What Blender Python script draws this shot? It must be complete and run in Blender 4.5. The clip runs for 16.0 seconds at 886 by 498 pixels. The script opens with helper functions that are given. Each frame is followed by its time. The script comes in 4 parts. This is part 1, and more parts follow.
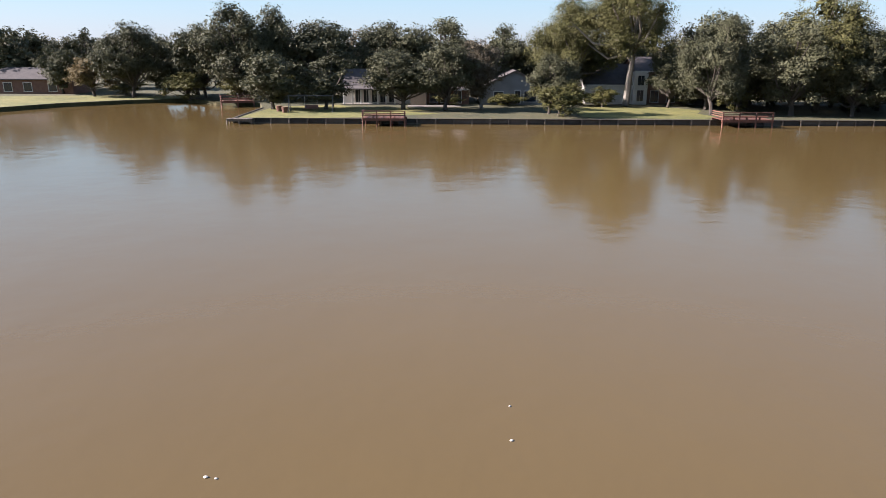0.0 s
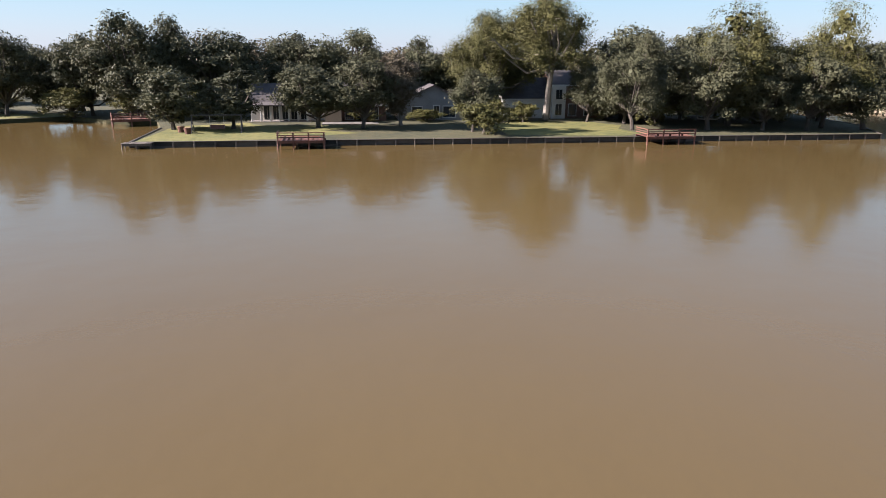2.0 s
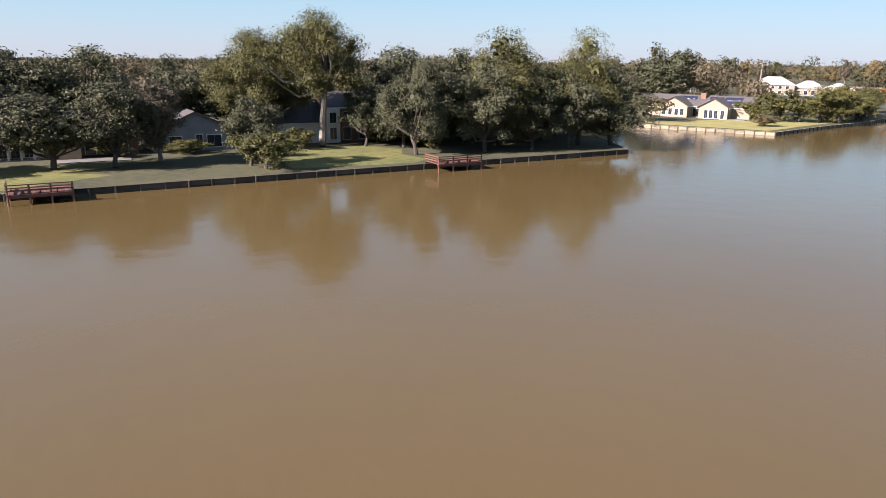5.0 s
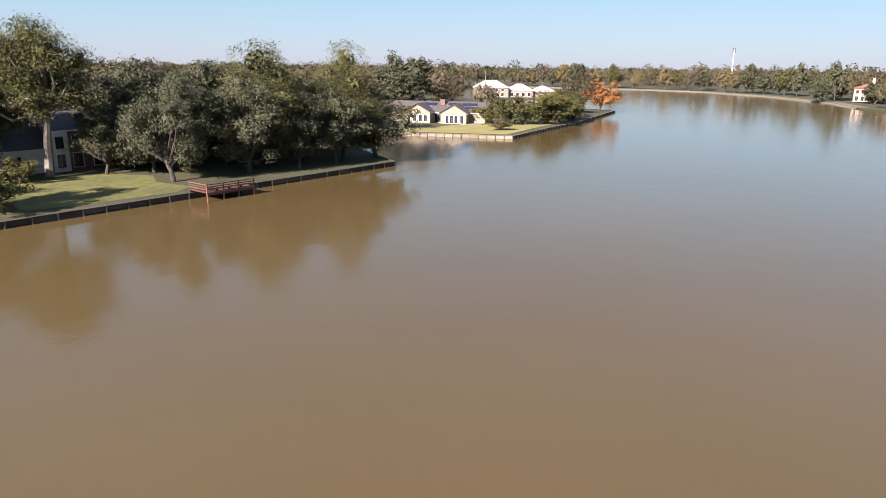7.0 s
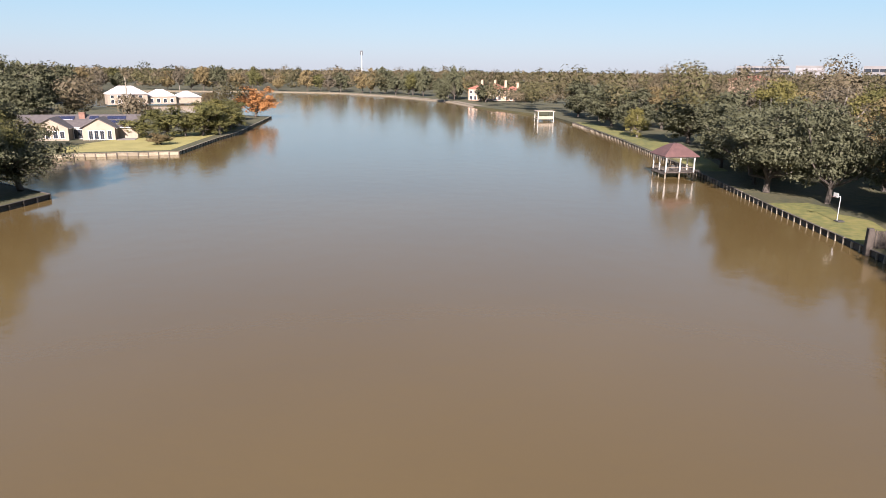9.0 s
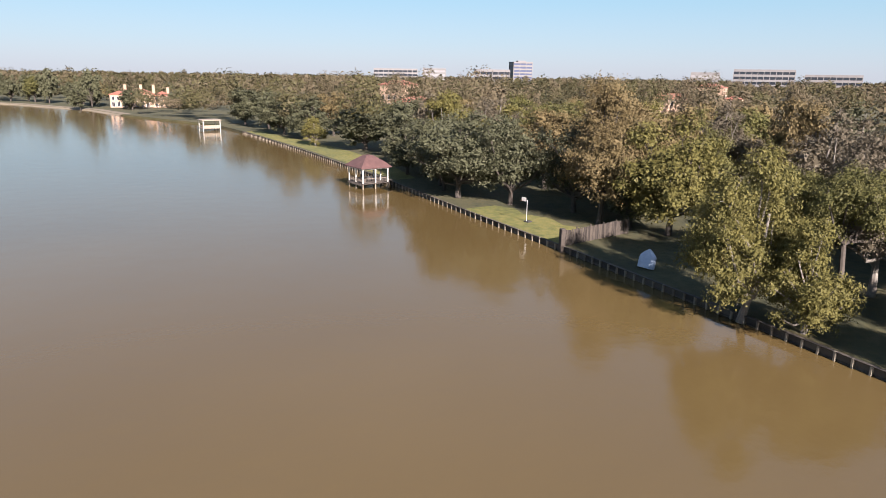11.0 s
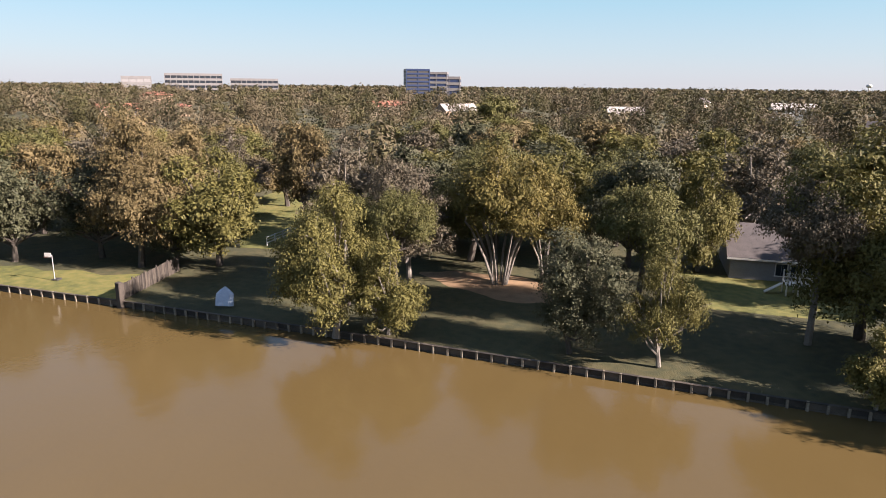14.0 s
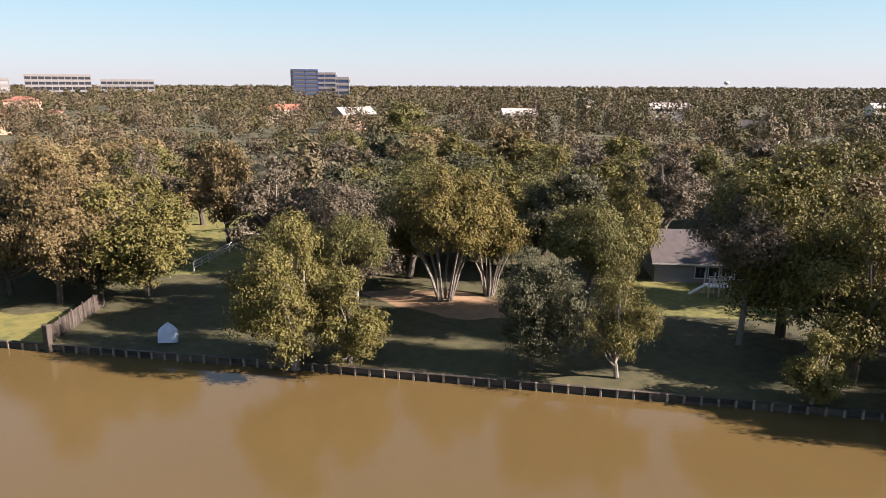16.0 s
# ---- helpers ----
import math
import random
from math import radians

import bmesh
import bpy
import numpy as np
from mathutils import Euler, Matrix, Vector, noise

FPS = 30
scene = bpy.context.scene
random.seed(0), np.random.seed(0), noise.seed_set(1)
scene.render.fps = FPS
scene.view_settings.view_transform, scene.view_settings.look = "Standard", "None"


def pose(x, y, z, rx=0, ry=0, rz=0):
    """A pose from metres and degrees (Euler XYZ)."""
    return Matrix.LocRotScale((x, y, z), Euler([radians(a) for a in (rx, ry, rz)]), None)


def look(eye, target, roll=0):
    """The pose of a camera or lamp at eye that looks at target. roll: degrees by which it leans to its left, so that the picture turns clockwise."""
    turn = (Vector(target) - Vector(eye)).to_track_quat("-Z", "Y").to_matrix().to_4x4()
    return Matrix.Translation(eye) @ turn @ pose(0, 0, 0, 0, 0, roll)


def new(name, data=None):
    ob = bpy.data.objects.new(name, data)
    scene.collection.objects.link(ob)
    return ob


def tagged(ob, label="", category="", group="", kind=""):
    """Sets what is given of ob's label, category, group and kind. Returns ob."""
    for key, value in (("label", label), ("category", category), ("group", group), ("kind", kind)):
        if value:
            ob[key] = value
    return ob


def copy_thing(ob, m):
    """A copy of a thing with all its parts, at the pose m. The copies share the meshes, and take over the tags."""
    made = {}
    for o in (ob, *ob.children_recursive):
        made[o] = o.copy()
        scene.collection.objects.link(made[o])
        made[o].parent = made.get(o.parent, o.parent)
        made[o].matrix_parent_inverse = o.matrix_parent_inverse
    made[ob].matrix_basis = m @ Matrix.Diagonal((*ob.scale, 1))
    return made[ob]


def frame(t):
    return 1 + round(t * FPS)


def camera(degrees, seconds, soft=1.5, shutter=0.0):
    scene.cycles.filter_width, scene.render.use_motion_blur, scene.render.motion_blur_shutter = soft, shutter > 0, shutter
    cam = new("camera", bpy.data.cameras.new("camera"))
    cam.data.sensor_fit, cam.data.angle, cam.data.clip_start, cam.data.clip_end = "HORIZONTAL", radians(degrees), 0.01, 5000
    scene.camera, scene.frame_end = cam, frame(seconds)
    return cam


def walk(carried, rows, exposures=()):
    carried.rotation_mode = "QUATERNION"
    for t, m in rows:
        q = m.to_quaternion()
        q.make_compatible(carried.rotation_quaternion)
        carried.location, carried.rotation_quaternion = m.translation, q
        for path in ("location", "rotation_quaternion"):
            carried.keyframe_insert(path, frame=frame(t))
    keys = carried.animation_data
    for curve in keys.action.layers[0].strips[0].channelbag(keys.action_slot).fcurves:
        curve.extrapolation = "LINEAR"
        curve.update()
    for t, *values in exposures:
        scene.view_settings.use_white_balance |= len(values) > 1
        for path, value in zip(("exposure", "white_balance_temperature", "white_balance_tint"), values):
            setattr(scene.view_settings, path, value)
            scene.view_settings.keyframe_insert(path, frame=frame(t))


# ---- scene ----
# a lake between wooded banks, seen from a drone that climbs, drifts and turns right round to the near bank
cam = camera(66.8, 16.0, soft=0.3)
# seconds, eye x y z, yaw, pitch, roll
PATH = [
    (0, 2.95, 2.65, 9.34, 0.34, -16.45, 0.28),
    (0.5, 2.20, 4.11, 9.61, -1.31, -16.38, 0.34),
    (1, 1.59, 5.53, 9.95, -3.58, -16.29, 0.39),
    (1.5, 0.95, 6.87, 10.37, -5.75, -16.17, 0.42),
    (2, 0.32, 8.18, 10.80, -8.05, -16.07, 0.40),
    (2.5, -0.31, 9.53, 11.27, -10.95, -15.97, 0.38),
    (3, -0.97, 10.89, 11.71, -14.16, -15.89, 0.37),
    (5.5, -4.10, 18.13, 13.77, -34.67, -15.42, 0.79),
    (6, -4.58, 19.70, 14.18, -39.66, -15.34, 0.77),
    (6.5, -5.02, 21.22, 14.63, -45.79, -15.22, 0.73),
    (7, -5.46, 22.77, 15.10, -52.63, -15.13, 0.66),
    (7.5, -5.78, 24.34, 15.53, -59.79, -15.07, 0.64),
    (8, -6.05, 25.99, 15.99, -67.31, -14.99, 0.64),
    (8.5, -6.24, 27.68, 16.51, -74.82, -14.91, 0.59),
    (9, -6.36, 29.37, 17.02, -82.25, -14.82, 0.60),
    (11.5, -0.44, 37.52, 19.77, -118.59, -14.31, 0.85),
    (12, 0.59, 38.85, 20.37, -126.10, -14.14, 0.81),
    (12.5, 1.71, 40.09, 20.96, -133.31, -14.01, 0.80),
    (13, 2.85, 41.33, 21.51, -140.59, -13.92, 0.78),
    (13.5, 4.19, 42.52, 22.06, -148.25, -13.83, 0.71),
    (14, 5.34, 43.53, 22.66, -156.12, -13.76, 0.58),
    (14.5, 6.69, 44.38, 23.28, -161.38, -13.74, 0.47),
    (15, 8.07, 44.93, 23.88, -163.68, -13.76, 0.38),
    (15.5, 9.53, 45.28, 24.45, -164.65, -13.80, 0.29),
    (16, 10.86, 45.49, 25.00, -165.52, -13.83, 0.23),
]
walk(cam, [(t, pose(x, y, z, 0, 0, yaw) @ pose(0, 0, 0, 90 + pitch, 0, 0) @ pose(0, 0, 0, 0, 0, roll)) for t, x, y, z, yaw, pitch, roll in PATH],
     exposures=[(0, 2.12, 6050, 24), (3, 2.06, 6050, 24), (8, 1.92, 6100, 25), (12.5, 1.92, 6250, 23), (14, 2.04, 6450, 25), (16, 2.12, 6600, 26)])

# ---- light ----
def ramp(nodes, stops):
    r = nodes.new("ShaderNodeValToRGB")
    while len(r.color_ramp.elements) < len(stops):
        r.color_ramp.elements.new(0.5)
    for e, (p, c) in zip(r.color_ramp.elements, stops):
        e.position, e.color = p, (*c, 1)
    return r


SUN_TO = Vector((-1.0, -0.02, 0.50)).normalized()
sun = new("sun", bpy.data.lights.new("sun", "SUN"))
sun.data.energy, sun.data.angle, sun.data.color = 5.0, radians(0.6), (1.0, 0.92, 0.80)
sun.matrix_world = look((0, 0, 60), Vector((0, 0, 60)) - SUN_TO)
world = bpy.data.worlds.new("sky")
scene.world = world
world.use_nodes = True
wn = world.node_tree.nodes
sky = wn.new("ShaderNodeTexSky")
sky.sky_type, sky.sun_disc = "NISHITA", False
sky.sun_elevation = math.asin(SUN_TO.z)
sky.sun_rotation = math.atan2(SUN_TO.x, SUN_TO.y)
sky.air_density, sky.dust_density, sky.ozone_density = 0.9, 1.0, 2.5
wn["Background"].inputs["Strength"].default_value = 0.0325
# thin haze: pale along the horizon, clear blue overhead
veil = wn.new("ShaderNodeMix")
veil.data_type = "RGBA"
veil.inputs["Factor"].default_value = 0.72
where, height_of = wn.new("ShaderNodeTexCoord"), wn.new("ShaderNodeSeparateXYZ")
world.node_tree.links.new(where.outputs["Generated"], height_of.inputs[0])
haze = ramp(wn, [(0.0, (0.68, 0.745, 0.75)), (0.045, (0.54, 0.73, 0.76)), (0.11, (0.39, 0.69, 0.76)), (0.35, (0.33, 0.50, 0.66)), (0.8, (0.22, 0.37, 0.58))])
world.node_tree.links.new(height_of.outputs["Z"], haze.inputs[0])
lift = wn.new("ShaderNodeVectorMath")
lift.operation = "SCALE"
lift.inputs["Scale"].default_value = 9.0
world.node_tree.links.new(haze.outputs[0], lift.inputs[0])
world.node_tree.links.new(sky.outputs[0], veil.inputs[6])
world.node_tree.links.new(lift.outputs[0], veil.inputs[7])
world.node_tree.links.new(veil.outputs[2], wn["Background"].inputs["Color"])


# ---- materials ----
def material(name):
    m = bpy.data.materials.new(name)
    m.use_nodes = True
    return m, m.node_tree.nodes, m.node_tree.links, m.node_tree.nodes["Principled BSDF"]


def mottled(name, low, high, scale=1.5, rough=0.8, fine=14.0, bump=0.15, metal=0.0, per_object=0.0, stretch=(1, 1, 1)):
    """A surface with stains at a large scale and grain at a small one."""
    m, n, l, b = material(name)
    co = n.new("ShaderNodeNewGeometry")
    mp = n.new("ShaderNodeMapping")
    mp.inputs["Scale"].default_value = stretch
    l.new(co.outputs["Position"], mp.inputs["Vector"])
    big, small = n.new("ShaderNodeTexNoise"), n.new("ShaderNodeTexNoise")
    big.inputs["Scale"].default_value, big.inputs["Detail"].default_value = scale, 5
    small.inputs["Scale"].default_value, small.inputs["Detail"].default_value = fine, 4
    for t in (big, small):
        l.new(mp.outputs[0], t.inputs["Vector"])
    mix = n.new("ShaderNodeMath")
    mix.operation = "MULTIPLY_ADD"
    mix.inputs[1].default_value = 0.45
    l.new(small.outputs[0], mix.inputs[0])
    half = n.new("ShaderNodeMath")
    half.operation = "MULTIPLY"
    half.inputs[1].default_value = 0.55
    l.new(big.outputs[0], half.inputs[0])
    l.new(half.outputs[0], mix.inputs[2])
    fac = mix.outputs[0]
    if per_object:
        info = n.new("ShaderNodeObjectInfo")
        add = n.new("ShaderNodeMath")
        add.operation = "MULTIPLY_ADD"
        add.inputs[1].default_value = per_object
        l.new(info.outputs["Random"], add.inputs[0])
        sub = n.new("ShaderNodeMath")
        sub.operation = "SUBTRACT"
        sub.inputs[1].default_value = per_object / 2
        l.new(fac, sub.inputs[0])
        l.new(sub.outputs[0], add.inputs[2])
        fac = add.outputs[0]
    r = ramp(n, [(0.3, low), (0.7, high)])
    l.new(fac, r.inputs[0])
    l.new(r.outputs[0], b.inputs["Base Color"])
    b.inputs["Roughness"].default_value, b.inputs["Metallic"].default_value = rough, metal
    if bump:
        bp = n.new("ShaderNodeBump")
        bp.inputs["Strength"].default_value, bp.inputs["Distance"].default_value = bump, 0.05
        l.new(small.outputs[0], bp.inputs["Height"])
        l.new(bp.outputs[0], b.inputs["Normal"])
    return m


def leafy(name, stops, through_light=0.12, spread=0.75, patchy=0.7):
    """Leaves: each leaf its own shade, each tree its own leaning, some light let through."""
    m, n, l, b = material(name)
    geo, info = n.new("ShaderNodeNewGeometry"), n.new("ShaderNodeObjectInfo")
    noise_ = n.new("ShaderNodeTexNoise")
    noise_.inputs["Scale"].default_value, noise_.inputs["Detail"].default_value = 0.45, 3
    l.new(geo.outputs["Position"], noise_.inputs["Vector"])
    a = n.new("ShaderNodeMath")
    a.operation = "MULTIPLY_ADD"
    a.inputs[1].default_value = spread * 0.6
    l.new(geo.outputs["Random Per Island"], a.inputs[0])
    c = n.new("ShaderNodeMath")
    c.operation = "MULTIPLY_ADD"
    c.inputs[1].default_value = patchy
    l.new(noise_.outputs[0], c.inputs[0])
    l.new(a.outputs[0], c.inputs[2])
    d = n.new("ShaderNodeMath")
    d.operation = "MULTIPLY_ADD"
    d.inputs[1].default_value = 0.3
    l.new(info.outputs["Random"], d.inputs[0])
    l.new(c.outputs[0], d.inputs[2])
    e = n.new("ShaderNodeMath")
    e.operation = "SUBTRACT"
    e.inputs[1].default_value = 0.27 - 0.5 * (0.9 - patchy) + 0.3 * (spread - 0.55)
    l.new(d.outputs[0], e.inputs[0])
    r = ramp(n, stops)
    l.new(e.outputs[0], r.inputs[0])
    l.new(r.outputs[0], b.inputs["Base Color"])
    b.inputs["Roughness"].default_value = 0.6
    b.inputs["Specular IOR Level"].default_value = 0.12
    tr, mx = n.new("ShaderNodeBsdfTranslucent"), n.new("ShaderNodeMixShader")
    l.new(r.outputs[0], tr.inputs["Color"])
    mx.inputs[0].default_value = through_light
    l.new(b.outputs[0], mx.inputs[1])
    l.new(tr.outputs[0], mx.inputs[2])
    l.new(mx.outputs[0], n["Material Output"].inputs["Surface"])
    return m


LEAF = {
    "oak": leafy("oak_leaves", [(0.15, (0.0094, 0.0112, 0.0064)), (0.55, (0.0270, 0.0290, 0.0155)), (1.0, (0.0690, 0.0700, 0.0380))]),
    "mid": leafy("deep_green_leaves", [(0.12, (0.0110, 0.0135, 0.0050)), (0.55, (0.0320, 0.0345, 0.0110)), (1.0, (0.0900, 0.0850, 0.0280))]),
    "elm": leafy("dark_elm_leaves", [(0.12, (0.0095, 0.0118, 0.0052)), (0.55, (0.0265, 0.0285, 0.0110)), (1.0, (0.0820, 0.0780, 0.0270))]),
    "yellow": leafy("yellowing_leaves", [(0.1, (0.0236, 0.0250, 0.0066)), (0.55, (0.0500, 0.0480, 0.0130)), (1.0, (0.1080, 0.0960, 0.0290))]),
    "rust": leafy("rusty_leaves", [(0.1, (0.0291, 0.0232, 0.0096)), (0.5, (0.0685, 0.0520, 0.0208)), (1.0, (0.1320, 0.1000, 0.0464))]),
    "grey": leafy("sparse_grey_leaves", [(0.1, (0.0219, 0.0179, 0.0128)), (0.55, (0.0507, 0.0410, 0.0269)), (1.0, (0.0960, 0.0806, 0.0538))]),
    "golden": leafy("golden_green_leaves", [(0.1, (0.0150, 0.0170, 0.0060)), (0.5, (0.0430, 0.0425, 0.0125)), (1.0, (0.1150, 0.0920, 0.0260))]),
    "orange": leafy("orange_leaves", [(0.1, (0.1027, 0.0400, 0.0128)), (0.55, (0.1883, 0.0760, 0.0240)), (1.0, (0.2720, 0.1280, 0.0440))]),
}
BARK = mottled("bark", (0.026, 0.021, 0.016), (0.078, 0.063, 0.048), 2.0, 0.9, 18, 0.5)
PALE_BARK = mottled("pale_bark", (0.09, 0.076, 0.062), (0.21, 0.186, 0.152), 1.2, 0.85, 9, 0.3)

WATER, n, l, b = material("muddy_water")
geo = n.new("ShaderNodeNewGeometry")
mud = n.new("ShaderNodeTexNoise")
mud.inputs["Scale"].default_value, mud.inputs["Detail"].default_value = 0.03, 3
l.new(geo.outputs["Position"], mud.inputs["Vector"])
r = ramp(n, [(0.3, (0.0850, 0.0575, 0.0215)), (0.7, (0.0950, 0.0650, 0.0250))])
l.new(mud.outputs[0], r.inputs[0])
l.new(r.outputs[0], b.inputs["Base Color"])
b.inputs["Roughness"].default_value, b.inputs["IOR"].default_value = 0.11, 1.40
rip, swell = n.new("ShaderNodeTexNoise"), n.new("ShaderNodeTexNoise")
rip.inputs["Scale"].default_value, rip.inputs["Detail"].default_value = 2.2, 3
swell.inputs["Scale"].default_value, swell.inputs["Detail"].default_value = 0.35, 2
for t in (rip, swell):
    l.new(geo.outputs["Position"], t.inputs["Vector"])
b1, b2 = n.new("ShaderNodeBump"), n.new("ShaderNodeBump")
b1.inputs["Strength"].default_value, b1.inputs["Distance"].default_value = 0.06, 0.10
b2.inputs["Strength"].default_value, b2.inputs["Distance"].default_value = 0.05, 0.5
l.new(rip.outputs[0], b1.inputs["Height"])
l.new(swell.outputs[0], b2.inputs["Height"])
l.new(b1.outputs[0], b2.inputs["Normal"])
l.new(b2.outputs[0], b.inputs["Normal"])

def turf(name, stops):
    m, n, l, b = material(name)
    geo = n.new("ShaderNodeNewGeometry")
    g1, g2, g3 = (n.new("ShaderNodeTexNoise") for _ in range(3))
    for t, sc, de in ((g1, 0.09, 4), (g2, 1.1, 5), (g3, 12.0, 3)):
        t.inputs["Scale"].default_value, t.inputs["Detail"].default_value = sc, de
        l.new(geo.outputs["Position"], t.inputs["Vector"])
    m1 = n.new("ShaderNodeMath")
    m1.operation = "ADD"
    l.new(g1.outputs[0], m1.inputs[0])
    l.new(g2.outputs[0], m1.inputs[1])
    m2 = n.new("ShaderNodeMath")
    m2.operation = "MULTIPLY_ADD"
    m2.inputs[1].default_value = 0.5
    l.new(g3.outputs[0], m2.inputs[0])
    l.new(m1.outputs[0], m2.inputs[2])
    r = ramp(n, stops)
    hm = n.new("ShaderNodeMath")
    hm.operation = "MULTIPLY"
    hm.inputs[1].default_value = 0.4
    l.new(m2.outputs[0], hm.inputs[0])
    l.new(hm.outputs[0], r.inputs[0])
    l.new(r.outputs[0], b.inputs["Base Color"])
    b.inputs["Roughness"].default_value = 0.95
    bp = n.new("ShaderNodeBump")
    bp.inputs["Strength"].default_value, bp.inputs["Distance"].default_value = 0.6, 0.08
    l.new(g3.outputs[0], bp.inputs["Height"])
    l.new(bp.outputs[0], b.inputs["Normal"])
    return m


# one grass in two tones: tree shade put into GROUND, sunlight into GRASS
GROUND = turf("shade_toned_woodland_grass", [(0.34, (0.016, 0.018, 0.005)), (0.46, (0.036, 0.036, 0.009)), (0.56, (0.058, 0.050, 0.015)), (0.68, (0.078, 0.060, 0.026))])
GRASS = turf("sun_toned_mown_grass", [(0.34, (0.038, 0.045, 0.008)), (0.46, (0.090, 0.092, 0.016)), (0.56, (0.140, 0.124, 0.027)), (0.68, (0.165, 0.132, 0.046))])
DRY_LAWN = mottled("dry_sunny_lawn", (0.15, 0.132, 0.030), (0.25, 0.215, 0.062), 0.25, 0.95, 4, 0.4)
SAND = mottled("pale_sand", (0.10, 0.08, 0.05), (0.18, 0.145, 0.095), 0.5, 0.95, 5, 0.3)
BED = mottled("fallen_leaf_bed", (0.14, 0.085, 0.042), (0.3, 0.19, 0.1), 0.8, 0.95, 9, 0.4)
TIMBER = mottled("weathered_timber", (0.045, 0.036, 0.028), (0.14, 0.115, 0.088), 1.5, 0.85, 12, 0.3, per_object=0.5)
DARK_TIMBER = mottled("dark_board_timber", (0.022, 0.018, 0.014), (0.075, 0.06, 0.045), 1.5, 0.8, 12, 0.3, per_object=0.5)
CREAM_TIMBER = mottled("cream_boards", (0.14, 0.115, 0.075), (0.24, 0.20, 0.135), 1.5, 0.85, 12, 0.3, per_object=0.4)
PALE_TIMBER = mottled("sunbleached_timber", (0.10, 0.083, 0.06), (0.21, 0.178, 0.13), 1.5, 0.85, 12, 0.3, per_object=0.4)
CONCRETE = mottled("grey_concrete", (0.08, 0.07, 0.06), (0.19, 0.17, 0.145), 0.8, 0.9, 7, 0.3, per_object=0.3)
RED_WOOD = mottled("red_stained_wood", (0.055, 0.022, 0.015), (0.14, 0.055, 0.034), 1.5, 0.7, 12, 0.2, per_object=0.4)
WHITE = mottled("white_paint", (0.42, 0.40, 0.36), (0.55, 0.53, 0.48), 1.0, 0.6, 9, 0.1)
FENCE_WOOD = mottled("greyed_fence_boards", (0.021, 0.016, 0.012), (0.062, 0.049, 0.037), 1.5, 0.9, 12, 0.3, per_object=0.5)
CREAM = mottled("cream_stucco", (0.185, 0.15, 0.108), (0.265, 0.218, 0.16), 0.7, 0.85, 8, 0.2)
PEACH = mottled("peach_stucco", (0.25, 0.165, 0.11), (0.35, 0.245, 0.17), 0.6, 0.85, 7, 0.2)
GREYWALL = mottled("grey_siding", (0.14, 0.135, 0.13), (0.22, 0.215, 0.21), 0.8, 0.8, 8, 0.2)
BRICK = mottled("brown_brick", (0.1, 0.05, 0.033), (0.2, 0.11, 0.075), 1.5, 0.9, 10, 0.4)
SHINGLE = mottled("grey_brown_shingle", (0.032, 0.027, 0.026), (0.078, 0.066, 0.061), 1.2, 0.9, 9, 0.4, per_object=0.2)
RED_ROOF = mottled("red_clay_roof", (0.15, 0.052, 0.032), (0.26, 0.105, 0.066), 1.0, 0.85, 6, 0.4)
MAROON = mottled("maroon_shingle", (0.062, 0.029, 0.025), (0.112, 0.054, 0.046), 1.2, 0.85, 8, 0.3, per_object=0.3)
PALE_ROOF = mottled("pale_roof_sheet", (0.29, 0.26, 0.235), (0.39, 0.355, 0.325), 0.8, 0.7, 6, 0.2)
DARK = mottled("dark_metal", (0.02, 0.02, 0.02), (0.06, 0.055, 0.05), 2, 0.5, 12, 0.1)
STEEL = mottled("galvanised_steel", (0.4, 0.4, 0.4), (0.62, 0.62, 0.6), 2, 0.45, 12, 0.1, metal=0.6)
BLUE_TARP = mottled("pale_blue_plastic", (0.26, 0.31, 0.39), (0.42, 0.47, 0.54), 2, 0.45, 9, 0.15)
SOLAR = mottled("solar_cells", (0.012, 0.014, 0.03), (0.03, 0.0325, 0.06), 2, 0.2, 9, 0.0)
GLASS, n, l, b = material("dark_window_glass")
b.inputs["Base Color"].default_value, b.inputs["Roughness"].default_value = (0.02, 0.024, 0.03, 1), 0.06
BLUE_GLASS, n, l, b = material("blue_office_glass")
b.inputs["Base Color"].default_value, b.inputs["Roughness"].default_value = (0.02, 0.0325, 0.075, 1), 0.4
HAZE_WALL = mottled("office_wall", (0.115, 0.108, 0.104), (0.155, 0.147, 0.142), 0.1, 0.8, 1, 0.0)


# ---- mesh helpers ----
def mesh_object(name, bm, mat, parent=None):
    me = bpy.data.meshes.new(name)
    bm.to_mesh(me)
    bm.free()
    for m in (mat if isinstance(mat, (list, tuple)) else [mat]):
        me.materials.append(m)
    ob = new(name, me)
    ob.parent = parent
    return ob


def part(name, bm, mat, parent, label=""):
    return tagged(mesh_object(name, bm, mat, parent), label)


def box(bm, x0, x1, y0, y1, z0, z1, bevel=0.0):
    """Adds a block between two corners, with chamfered edges where bevel is given."""
    made = bmesh.ops.create_cube(bm, size=1.0, matrix=Matrix.Translation(((x0 + x1) / 2, (y0 + y1) / 2, (z0 + z1) / 2)) @ Matrix.Diagonal((x1 - x0, y1 - y0, z1 - z0, 1)))
    if bevel:
        vs = set(made["verts"])
        bmesh.ops.bevel(bm, geom=[e for e in bm.edges if e.verts[0] in vs], offset=bevel, segments=1, affect="EDGES")
    return bm


def block(x0, x1, y0, y1, z0, z1, bevel=0.0):
    return box(bmesh.new(), x0, x1, y0, y1, z0, z1, bevel)


